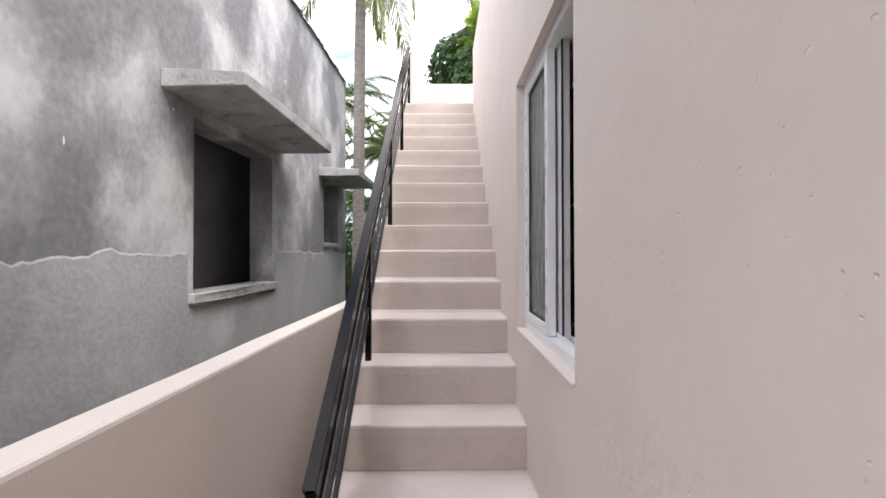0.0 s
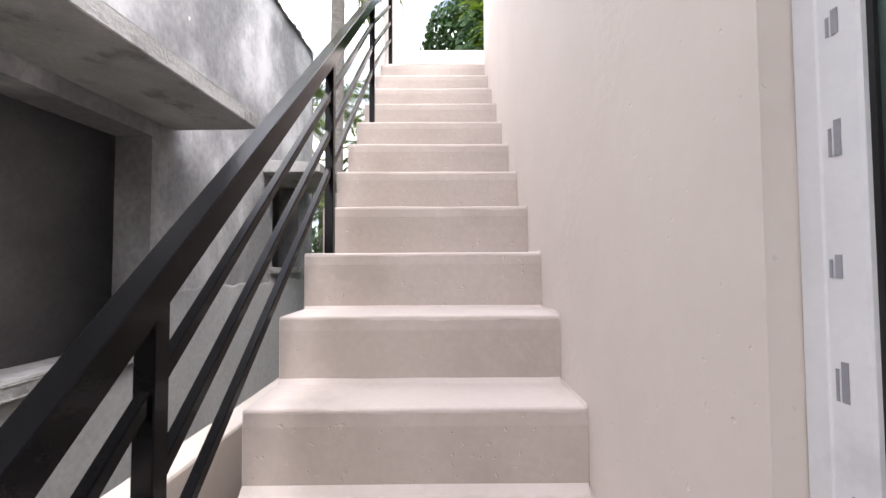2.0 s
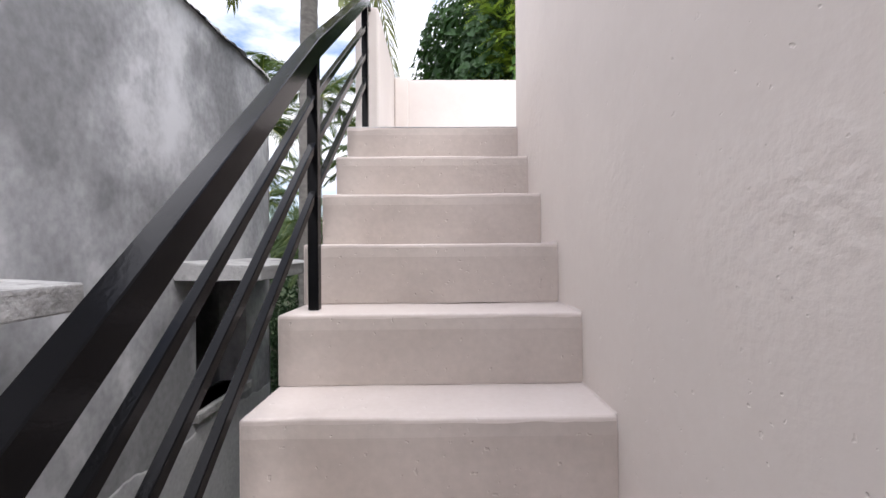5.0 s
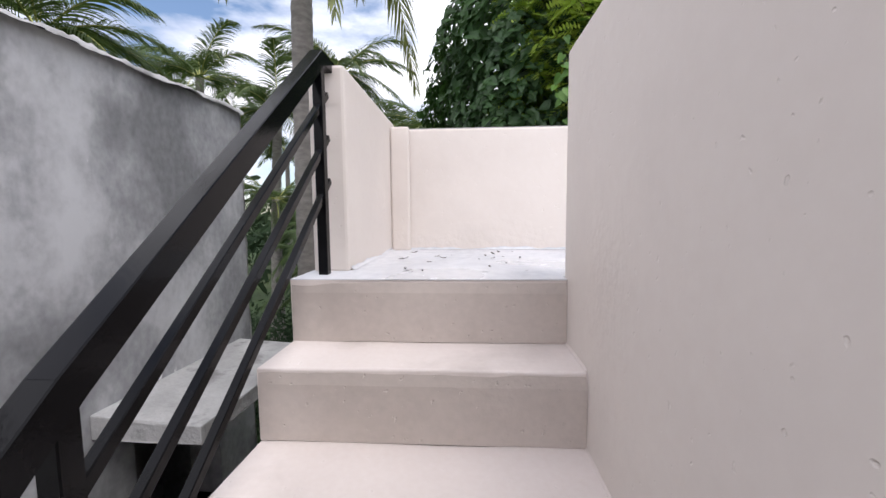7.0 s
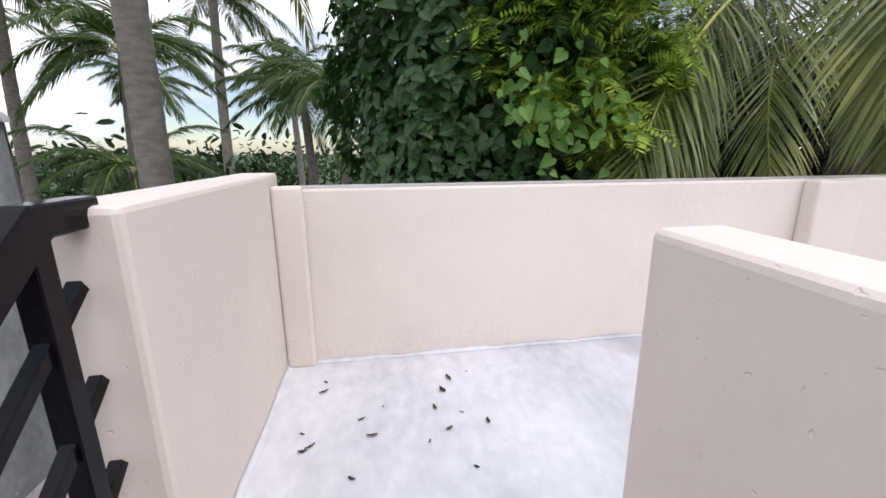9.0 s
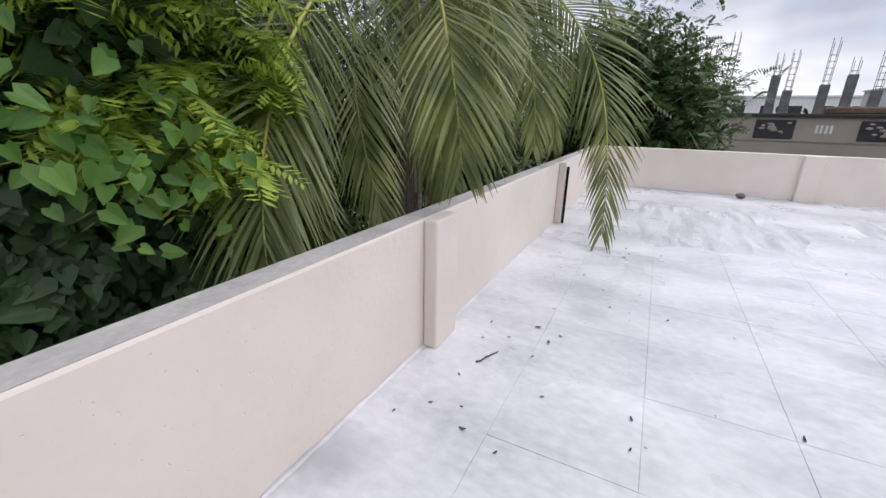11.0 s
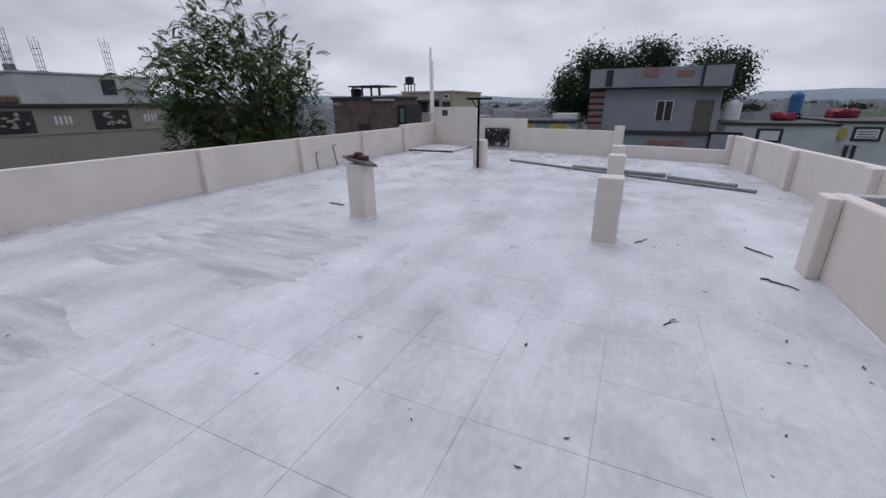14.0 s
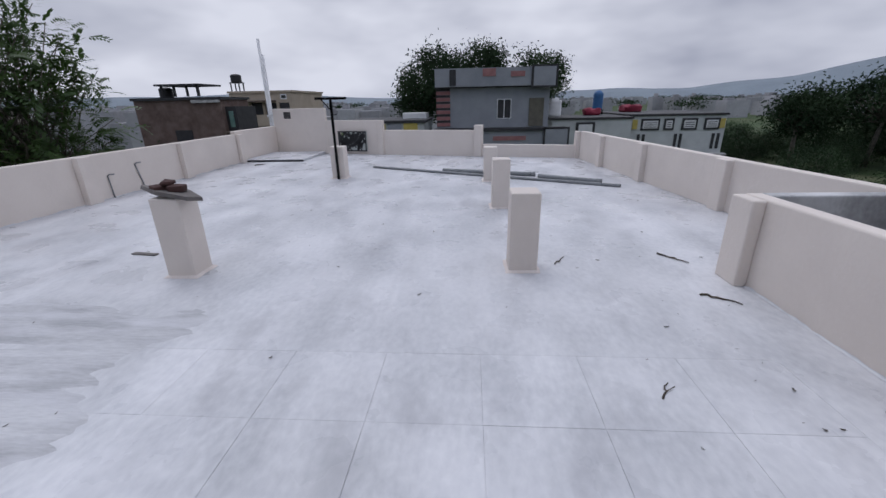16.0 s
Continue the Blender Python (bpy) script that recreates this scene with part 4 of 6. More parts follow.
def floor_patch(name, x0, x1, y0, y1, seed):
    """A stretch of the coat with raised trowel ridges."""
    bm = bmesh.new()
    bmesh.ops.create_grid(bm, x_segments=90, y_segments=60, size=1.0)
    for v in bm.verts:
        u, w = v.co.x, v.co.y
        x, y = (x0 + x1) / 2 + u * (x1 - x0) / 2, (y0 + y1) / 2 + w * (y1 - y0) / 2
        edge = 1 - max(abs(u), abs(w)) ** 2 + 0.6 * noise.noise(Vector((x * 1.1, y * 2.6, seed + 3)))
        edge = min(1.0, max(0.0, edge * 2.0)) * (1.0 if max(abs(u), abs(w)) < 0.99 else 0.0)
        n = noise.noise(Vector((x * 1.3, y * 9, seed))) + 0.5 * noise.noise(Vector((x * 3, y * 22, seed)))
        v.co = Vector((x, y, TOP - 0.004 + edge * (0.0056 + 0.0042 * max(-0.6, n))))
    tagged(finish(name, bm, ROOF_WORN, None, True), "rough trowelled stretch of the whitewashed floor", "floor", kind="structure")


floor_patch("floor_rough_patch", 3.9, 6.5, -1.5, 0.35, 2)
floor_patch("floor_rough_patch", 3.7, 6.4, -3.7, -1.9, 5)
jali(far_pt(5.62), far_pt(4.82), 3.31, 3.83)
hv = thing("wall_vent", "small dark slatted vent opening in the tall wall", "vent", at=(far_pt(7.25).x, far_pt(7.25).y + 0.004, 4.16), rz=math.degrees(math.atan2((FAR_B - FAR_A).y, (FAR_B - FAR_A).x)))
part("vent_back", box(0, 0.22, -0.006, 0.0, 0, 0.17, 0.001), DARK_PANEL, hv)
for i in range(4):
    part("vent_slat", box(0.01, 0.21, -0.014, -0.006, 0.02 + i * 0.04, 0.032 + i * 0.04, 0.001), SLATE, hv)


# litter: fallen leaves, twigs and crumbs
def wall_wire():
    w = thing("loose_wire", "thin dark loose wire hanging on the parapet face", "wire", at=(0.117, -2.68, 3.47))
    part("strand", tube([(0.004, -0.10, -0.06), (0.006, -0.05, -0.05), (0.008, -0.01, 0.0), (0.008, 0.02, 0.04), (0.006, 0.10, 0.055), (0.003, 0.2, 0.02)], 0.0025, 6), BLACK_METAL, w, "", True)


wall_wire()


def litter():
    rnd = random.Random(21)
    leaf = None
    spots = [(2.928, 0.64), (2.352, -0.095), (1.232, -0.014), (3.30, 0.30), (1.9, 0.55), (1.65, 0.78), (1.72, 0.66), (1.83, 0.80), (1.6, 0.5), (1.0, 0.6)]
    spots += [(rnd.uniform(0.5, 4.2), rnd.uniform(0.0, 0.95)) for _ in range(26)]
    spots += [(0.115 + abs(rnd.gauss(0, 0.55)) + 0.06, rnd.uniform(-3.9, -0.4)) for _ in range(26)]
    spots += [(rnd.uniform(-0.6, 1.2), rnd.uniform(-7.5, -4.4)) for _ in range(22)]
    spots += [(rnd.uniform(0.6, 7.3), rnd.uniform(-6.5, 0.7)) for _ in range(80)]
    spots += [(rnd.uniform(-0.62, -0.03), rnd.uniform(0.12, 0.95)) for _ in range(24)]
    for i, (x, y) in enumerate(spots):
        if any(a - 0.05 < x < b + 0.05 and c - 0.05 < y < d + 0.05 for a, b, c, d in ((4.30, 4.535, -4.27, -4.04), (1.565, 1.79, -4.42, -4.19), (1.60, 1.82, -6.46, -6.23), (1.43, 1.66, 0.9, 1.06))):
            continue
        if leaf is None:
            bm = bmesh.new()
            rows = []
            for k in range(6):
                t = k / 5
                w = 0.010 * math.sin(math.pi * (0.08 + 0.88 * t)) + 0.0015
                z = 0.004 + 0.007 * (t - 0.4) ** 2 * 4
                rows.append([bm.verts.new((s * w, (t - 0.5) * 0.055, z + abs(s) * 0.004)) for s in (-1, 0, 1)])
            for a, b in zip(rows, rows[1:]):
                bm.faces.new((a[0], a[1], b[1], b[0])), bm.faces.new((a[1], a[2], b[2], b[1]))
            lf = finish("dry_leaf", bm, LITTER)
            leaf = lf.data
        else:
            lf = new("dry_leaf", leaf)
        s = rnd.choice((0.3, 0.4, 0.5, 0.6, 0.8)) * 0.72
        lf.location, lf.rotation_euler, lf.scale = (x, y, TOP + 0.001), (0, 0, rnd.uniform(0, 6.3)), (s * rnd.uniform(0.6, 1.3), s, s)
        tagged(lf, "small dark curled dry leaf fallen on the white floor", "leaf", "fallen leaves")


litter()


def twig(p, q, r, seed):
    rnd = random.Random(seed)
    a, b = Vector((*p, TOP + r)), Vector((*q, TOP + r))
    t = thing("twig", "short dark dry twig lying on the terrace floor", "twig", at=a, group="fallen twigs")
    n = 7
    pts = [(b - a) * (i / n) + Vector((rnd.uniform(-1, 1), rnd.uniform(-1, 1), 0)) * r * 1.6 for i in range(n + 1)]
    bm = tube(pts, [r * (1 - 0.5 * i / n) for i in range(n + 1)], 6)
    tube([pts[3], pts[3] + Vector((rnd.uniform(-0.05, 0.05), rnd.uniform(-0.05, 0.05), 0.004))], r * 0.5, 5, bm)
    part("stick", bm, LITTER, t)


twig((0.47, -4.62), (0.30, -4.40), 0.008, 1)
twig((0.50, -3.82), (0.31, -3.68), 0.008, 2)
twig((1.40, -4.36), (1.28, -4.52), 0.006, 3)
twig((4.78, -4.62), (4.60, -4.52), 0.008, 4)
twig((1.22, -2.75), (1.15, -2.86), 0.005, 5)
twig((1.42, 0.72), (1.56, 0.66), 0.005, 6)
twig((7.0, -10.2), (6.85, -10.4), 0.012, 7)
st = thing("stone", "small dark stone lying at the foot of the parapet", "stone", at=(7.33, -1.12, TOP))
bm = bmesh.new()
bmesh.ops.create_icosphere(bm, subdivisions=2, radius=0.065)
for v in bm.verts:
    v.co += noise.noise_vector(v.co * 12) * 0.02
    v.co.z = max(v.co.z * 0.7 + 0.04, 0.0)
part("stone_body", bm, SLATE, st)
tagged(finish("drain_pipe", tube([(4.362, 0.928, TOP + 0.0), (4.362, 0.928, TOP + 0.62)], 0.014, 10), BLACK_METAL), "thin black pipe standing beside a parapet pilaster", "pipe")

lp = thing("wood_offcut", "short flat grey offcut lying on the white floor", "offcut", at=(5.14, -4.55, TOP + 0.0005), rz=-8)
part("strip", box(-0.13, 0.13, -0.025, 0.025, 0, 0.012, 0.003, 2), SLATE, lp)


# ---------------------------------------------------------------- plants
def leaf_cloud(name, centres, normals, sizes, material, parent, shape, rnd, droop=0.5):
    """Many leaves of one outline; shape is two half outlines folded along the midrib."""
    n = len(centres)
    c, nrm, s = np.asarray(centres), np.asarray(normals), np.asarray(sizes)
    tip = np.cross(nrm, rnd.normal(size=(n, 3)))
    tip /= np.linalg.norm(tip, axis=1, keepdims=True) + 1e-9
    tip[:, 2] -= droop
    tip -= nrm * np.sum(tip * nrm, axis=1, keepdims=True)
    tip /= np.linalg.norm(tip, axis=1, keepdims=True) + 1e-9
    side = np.cross(tip, nrm)
    k = len(shape)
    sh = np.array(shape)
    vs = c[:, None, :] + s[:, None, None] * (side[:, None, :] * sh[None, :, 0, None] + tip[:, None, :] * sh[None, :, 1, None] + nrm[:, None, :] * sh[None, :, 2, None])
    vs = vs.reshape(-1, 3)
    half = (k - 2) // 2
    left = [0] + list(range(2, 2 + half)) + [1]
    right = [0, 1] + list(range(2 + 2 * half - 1, 2 + half - 1, -1))
    fs = []
    for i in range(n):
        b = i * k
        fs.append([b + j for j in left]), fs.append([b + j for j in right])
    return raw(name, vs.tolist(), fs, material, parent)


HEART = [(0, 0, 0), (0, 1, -0.12), (-0.26, -0.16, 0.06), (-0.47, 0.14, 0.10), (-0.28, 0.62, 0.02), (0.26, -0.16, 0.06), (0.47, 0.14, 0.10), (0.28, 0.62, 0.02)]
OVAL = [(0, 0, 0), (0, 1, -0.08), (-0.17, 0.25, 0.04), (-0.17, 0.65, 0.03), (0.17, 0.25, 0.04), (0.17, 0.65, 0.03)]


def pinnate(name, bases, dirs, length, material, parent, rnd, pairs=7, wide=0.16):
    """Feather leaves: leaflets in pairs along a thin drooping stalk."""
    vs, fs = [], []
    for b, d in zip(bases, dirs):
        b, d = Vector(b), Vector(d).normalized()
        L = length * rnd.uniform(0.7, 1.2)
        side = d.cross(Vector((rnd.normal(), rnd.normal(), 2.0))).normalized()
        for i in range(pairs):
            t = (i + 1) / pairs
            p = b + d * L * t + Vector((0, 0, -0.35 * L * t * t))
            q = L * 0.42 * (1 - 0.5 * abs(t - 0.5))
            for sgn in (-1, 1):
                out = (side * sgn + d * 0.55 + Vector((0, 0, -0.25 + rnd.uniform(-0.15, 0.15)))).normalized()
                w = out.cross(Vector((0, 0, 1)) + d * 0.3).normalized() * q * wide
                k = len(vs)
                vs += [tuple(p), tuple(p + out * q * 0.45 + w), tuple(p + out * q), tuple(p + out * q * 0.45 - w)]
                fs.append((k, k + 1, k + 2, k + 3))
    return raw(name, vs, fs, material, parent)


def frond_mesh(base, ctrl, tip, length, pairs, width, rnd, droop=0.5, hang=0.5, face=None):
    """A palm frond along a curve from base to tip: the rib, and its leaflets in a second mesh."""
    base, ctrl, tip = Vector(base), Vector(ctrl), Vector(tip)
    curve = lambda t: base * (1 - t) ** 2 + ctrl * 2 * t * (1 - t) + tip * t * t
    pts = [curve(i / 18) for i in range(19)]
    rib = tube(pts, [0.015 * (1 - 0.85 * i / 18) * (length / 0.6) ** 0.4 + 0.002 for i in range(19)], 6)
    vs, fs = [], []
    for i in range(pairs):
        t = 0.12 + 0.88 * (i + rnd.uniform(-0.2, 0.2)) / pairs
        t = min(max(t, 0.1), 0.999)
        p = curve(t)
        d = (curve(min(t + 0.02, 1)) - curve(t - 0.02)).normalized()
        side = d.cross(Vector((0, 0, 1)))
        if face is not None:
            side = d.cross(Vector(face))
        side = side.normalized() if side.length > 0.05 else Vector((1, 0, 0))
        up = side.cross(d).normalized()
        ll = length * (0.14 + 0.86 * math.sin(math.pi * min(0.985, 0.20 + 0.78 * t)) ** 0.7) * rnd.uniform(0.88, 1.1)
        for sgn in (-1, 1):
            out = (side * sgn * rnd.uniform(0.75, 1.0) * (1.0 - 0.5 * t) + d * (0.5 + 0.7 * t) + up * rnd.uniform(-0.12, 0.34)).normalized()
            wv = (d - out * d.dot(out)).normalized() * width * 0.5
            # each leaflet is folded, so its blade stands at an angle to the frond
            wv = wv * 0.75 + out.cross(wv).normalized() * (width * 0.5 * sgn * rnd.uniform(0.1, 1.0))
            k = len(vs)
            q = p.copy()
            m = 4
            for j in range(m + 1):
                f = j / m
                w = wv * (0.55 + 1.0 * f if f < 0.4 else 1.0 - 0.92 * (f - 0.4) / 0.6)
                vs += [tuple(q - w), tuple(q + w)]
                step = (out + Vector((0, 0, -1)) * (droop * f * 1.6 + hang * f * f)).normalized()
                q = q + step * ll / m
            fs += [(k + 2 * j, k + 2 * j + 1, k + 2 * j + 3, k + 2 * j + 2) for j in range(m)]
    return rib, vs, fs


def add_frond(parent, o, base, ctrl, tip, length, pairs, width, rnd, droop=0.5, hang=0.5, face=None, mat=LEAF_PALM):
    o = Vector(o)
    rib, vs, fs = frond_mesh(Vector(base) - o, Vector(ctrl) - o, Vector(tip) - o, length, pairs, width, rnd, droop, hang, face)
    f = raw("frond", vs, fs, mat, parent)
    finish("rib", rib, RACHIS, f, True)
    return f


def trunk_mesh(h, r0, r1, lean=(0, 0), rings=60):
    pts, rad = [], []
    for i in range(rings + 1):
        t = i / rings
        pts.append((lean[0] * t * t, lean[1] * t * t, h * t))
        rad.append((r0 + (r1 - r0) * t) * (1.0 + (0.055 if i % 2 else 0.0)) + (0.10 * math.exp(-t * h * 2.2)))
    return tube(pts, rad, 16)


# the hanging palm just outside the north parapet
def near_palm():
    at = Vector((3.75, 2.55, -0.1))
    p = thing("coconut_palm", "coconut palm with drooping fronds hanging over the parapet", "palm tree", at=at)
    rnd = random.Random(5)
    part("trunk", trunk_mesh(6.1, 0.17, 0.12), PALM_BARK, p, "", True)
    top = Vector((3.75, 2.55, 5.95))
    # fronds that hang over the wall: a point half way along and the tip
    for mid, tip, ln, pr, fc in (((4.25, 1.02, 5.25), (3.56, 0.44, 3.36), 0.95, 100, (-1, -0.25, 0.15)),
                                 ((2.10, 1.36, 5.12), (1.66, 0.94, 4.12), 0.85, 100, (-1, -0.45, 0.1)),
                                 ((1.95, 2.42, 4.95), (1.35, 1.92, 3.30), 1.10, 92, (-0.9, -0.5, 0.1)),
                                 ((1.80, 2.05, 4.85), (1.00, 1.55, 3.50), 1.05, 92, (-0.7, -0.7, 0.1)),
                                 ((3.95, 1.55, 5.35), (3.70, 1.15, 4.05), 0.85, 88, (-1, -0.3, 0.1)),
                                 ((3.05, 1.95, 4.90), (2.75, 1.55, 3.60), 0.85, 84, (-0.9, -0.5, 0.1)),
                                 ((4.90, 1.65, 5.40), (5.10, 1.28, 3.95), 0.80, 84, (-1, -0.4, 0.1)),
                                 ((3.30, 1.70, 5.60), (3.05, 1.25, 4.40), 0.80, 80, (-1, -0.4, 0.1)),
                                 ((2.60, 2.30, 5.00), (2.30, 1.85, 3.55), 0.95, 90, (-0.8, -0.6, 0.1)),
                                 ((3.40, 2.20, 5.00), (3.20, 1.75, 3.65), 0.95, 84, (-0.9, -0.5, 0.1)),
                                 ((2.10, 2.50, 4.95), (1.85, 1.95, 3.40), 1.00, 90, (-0.8, -0.6, 0.1)),
                                 ((4.20, 2.05, 5.20), (4.20, 1.60, 3.85), 0.90, 84, (-1, -0.4, 0.1))):
        mid, tip = Vector(mid), Vector(tip)
        add_frond(p, at, top, mid * 2 - (top + tip) * 0.5, tip, ln * 0.86, int(pr * 1.0), 0.026, rnd, 0.16, 0.36, fc)
    for c, tip, ln, pr in (((5.4, 2.2, 7.6), (6.7, 0.9, 5.6), 0.7, 84),
                           ((5.2, 3.4, 7.6), (7.2, 3.3, 5.3), 0.7, 70),
                           ((5.0, 2.7, 7.3), (6.9, 2.2, 5.2), 0.7, 70),
                           ((2.6, 3.4, 7.6), (1.2, 3.8, 6.2), 0.7, 70),
                           ((3.6, 4.2, 7.7), (3.2, 6.0, 5.8), 0.7, 60),
                           ((3.1, 2.9, 8.0), (2.0, 3.1, 6.9), 0.7, 74)):
        add_frond(p, at, top, c, tip, ln, pr, 0.032, rnd, 0.6, 0.6)
    # dry brown sheath fibres below the crown
    bm = bmesh.new()
    for i in range(90):
        a = rnd.uniform(0, 6.28)
        r = rnd.uniform(0.10, 0.42)
        z = rnd.uniform(3.6, 6.0)
        q = Vector((math.cos(a) * r, math.sin(a) * r, z))
        tube([q * 1.0, q + Vector((math.cos(a) * 0.06, math.sin(a) * 0.06, -0.3)), q + Vector((math.cos(a) * 0.05, math.sin(a) * 0.05, -rnd.uniform(0.6, 1.2)))], [0.012, 0.009, 0.003], 4, bm)
    part("dry_sheath", bm, DRY, p, "dry brown hanging palm fibres")


near_palm()


# the tall palm beside the stairs
def tall_palm():
    at = Vector((-1.98, 2.86, -0.12))
    p = thing("coconut_palm", "tall coconut palm with a ringed grey trunk", "palm tree", at=at)
    rnd = random.Random(9)
    part("trunk", trunk_mesh(8.2, 0.115, 0.095, (0.05, 0.1), 110), PALM_BARK, p, "", True)
    top = Vector((-1.93, 2.96, 8.05))
    for i in range(15):
        a = i * 2.399 + 0.3
        out = rnd.uniform(2.0, 3.0)
        dz = rnd.uniform(-2.8, 0.6)
        c = top + Vector((math.cos(a) * out * 0.55, math.sin(a) * out * 0.55, 1.0 + 0.3 * dz))
        tip = top + Vector((math.cos(a) * out, math.sin(a) * out, dz))
        add_frond(p, at, top, c, tip, 0.75, 90, 0.028, rnd, 0.7, 0.8)
    for a, dz in ((5.0, -2.6), (-1.0, -3.1), (-0.3, -2.3), (4.2, -2.2)):
        add_frond(p, at, top, top + Vector((math.cos(a) * 0.9, math.sin(a) * 0.9, 0.5)), top + Vector((math.cos(a) * 1.1, math.sin(a) * 1.1, dz)), 0.6, 60, 0.04, rnd, 0.8, 1.0)


tall_palm()


def far_palm(at, h, seed, spread=2.6):
    p = thing("coconut_palm", "coconut palm with spreading feathery fronds in the grove", "palm tree", at=at, group="palms in the grove")
    rnd = random.Random(seed)
    part("trunk", trunk_mesh(h, 0.16, 0.11, (0.2, 0.1), 50), PALM_BARK, p, "", True)
    top = Vector((at[0] + 0.2, at[1] + 0.1, at[2] + h - 0.05))
    for i in range(20):
        a = i * 2.399
        out = spread * rnd.uniform(0.75, 1.1)
        e = rnd.uniform(-1.3, 1.7)
        c = top + Vector((math.cos(a) * out * 0.5, math.sin(a) * out * 0.5, 0.7 + 0.6 * e))
        tip = top + Vector((math.cos(a) * out, math.sin(a) * out, e - 0.3))
        add_frond(p, at, top, c, tip, 0.66, 70, 0.030, rnd, 0.55, 0.55, None, LEAF_PALM_FAR)
    return p


palm_a = far_palm((-8.4, 10.5, -0.2), 7.7, 31)
palm_b = far_palm((-5.7, 9.7, -0.2), 6.4, 32, 2.3)
for src, x, y, z, rz, k in ((palm_a, -5.9, 16.4, -0.2, 40, 1.28), (palm_a, -3.3, 17.0, -0.2, 150, 0.92), (palm_b, -7.9, 6.1, -0.2, 220, 1.08),
                            (palm_b, -4.4, 7.2, -0.2, 90, 0.62), (palm_b, -3.3, 6.3, -0.2, 10, 0.5), (palm_a, -13.0, 15.0, -0.2, 200, 1.05),
                            (palm_a, 1.9, 8.3, -0.2, 300, 1.0), (palm_b, -1.9, 10.6, -0.2, 130, 0.86), (palm_b, -0.9, 7.6, -0.2, 60, 0.83),
                            (palm_a, -9.5, 19.0, -0.2, 75, 0.9), (palm_b, -2.4, 4.9, -0.2, 250, 0.42)):
    copy_thing(src, pose(x, y, z, 0, 0, rz) @ Matrix.Scale(k, 4))


# the vine-covered tree right behind the landing
def vine_thicket():
    at = Vector((0.45, 2.95, -0.12))
    t = thing("vine_covered_tree", "dense dark tree overgrown with heart-leaved climbing vine", "tree", at=at)
    rnd = np.random.RandomState(3)
    bm = tube([(0, 0, 0), (0.1, 0.05, 2), (-0.1, 0.1, 4.0), (0.1, 0.2, 5.2)], [0.16, 0.13, 0.10, 0.05], 10)
    for i in range(16):
        a, z = rnd.uniform(0, 6.28), rnd.uniform(1.5, 4.8)
        r = rnd.uniform(0.6, 1.1)
        tube([(0, 0.05, z), (math.cos(a) * r * 0.5, math.sin(a) * r * 0.4, z + 0.3), (math.cos(a) * r, math.sin(a) * r * 0.8, z + 0.4)], [0.05, 0.03, 0.01], 6, bm)
    part("trunk", bm, BARK, t, "", True)

    def shell(n, jitter, lo=0.0, hi=5.75):
        c, nr = [], []
        while len(c) < n:
            a, z = rnd.uniform(0, 2 * math.pi), rnd.uniform(lo, hi)
            f = z / hi
            prof = (0.84 + 0.26 * f) * (1 - max(0, f - 0.86) ** 2 * 30)
            bulge = 1 + 0.30 * noise.noise(Vector((math.cos(a) * 2.2, math.sin(a) * 2.2, z * 1.4))) + 0.09 * noise.noise(Vector((math.cos(a) * 6, math.sin(a) * 6, z * 4)))
            k = prof * bulge * (1 - abs(rnd.normal()) * jitter)
            c.append((math.cos(a) * 1.0 * k, math.sin(a) * 1.02 * k, z))
            v = np.array((math.cos(a), math.sin(a), 0.35 + 0.9 * max(0, f - 0.6))) + rnd.normal(size=3) * 0.33
            nr.append(v / np.linalg.norm(v))
        return c, nr
    c, nr = shell(24000, 0.05)
    leaf_cloud("vine_leaves", c, nr, rnd.uniform(0.042, 0.085, len(c)), LEAF_DARK, t, HEART, rnd, 0.9)["kind"] = "stuff"
    c, nr = shell(6000, 0.30)
    leaf_cloud("inner_leaves", c, nr, rnd.uniform(0.09, 0.15, len(c)), LEAF_DARK, t, HEART, rnd, 0.6)["kind"] = "stuff"
    return t


vine_thicket()


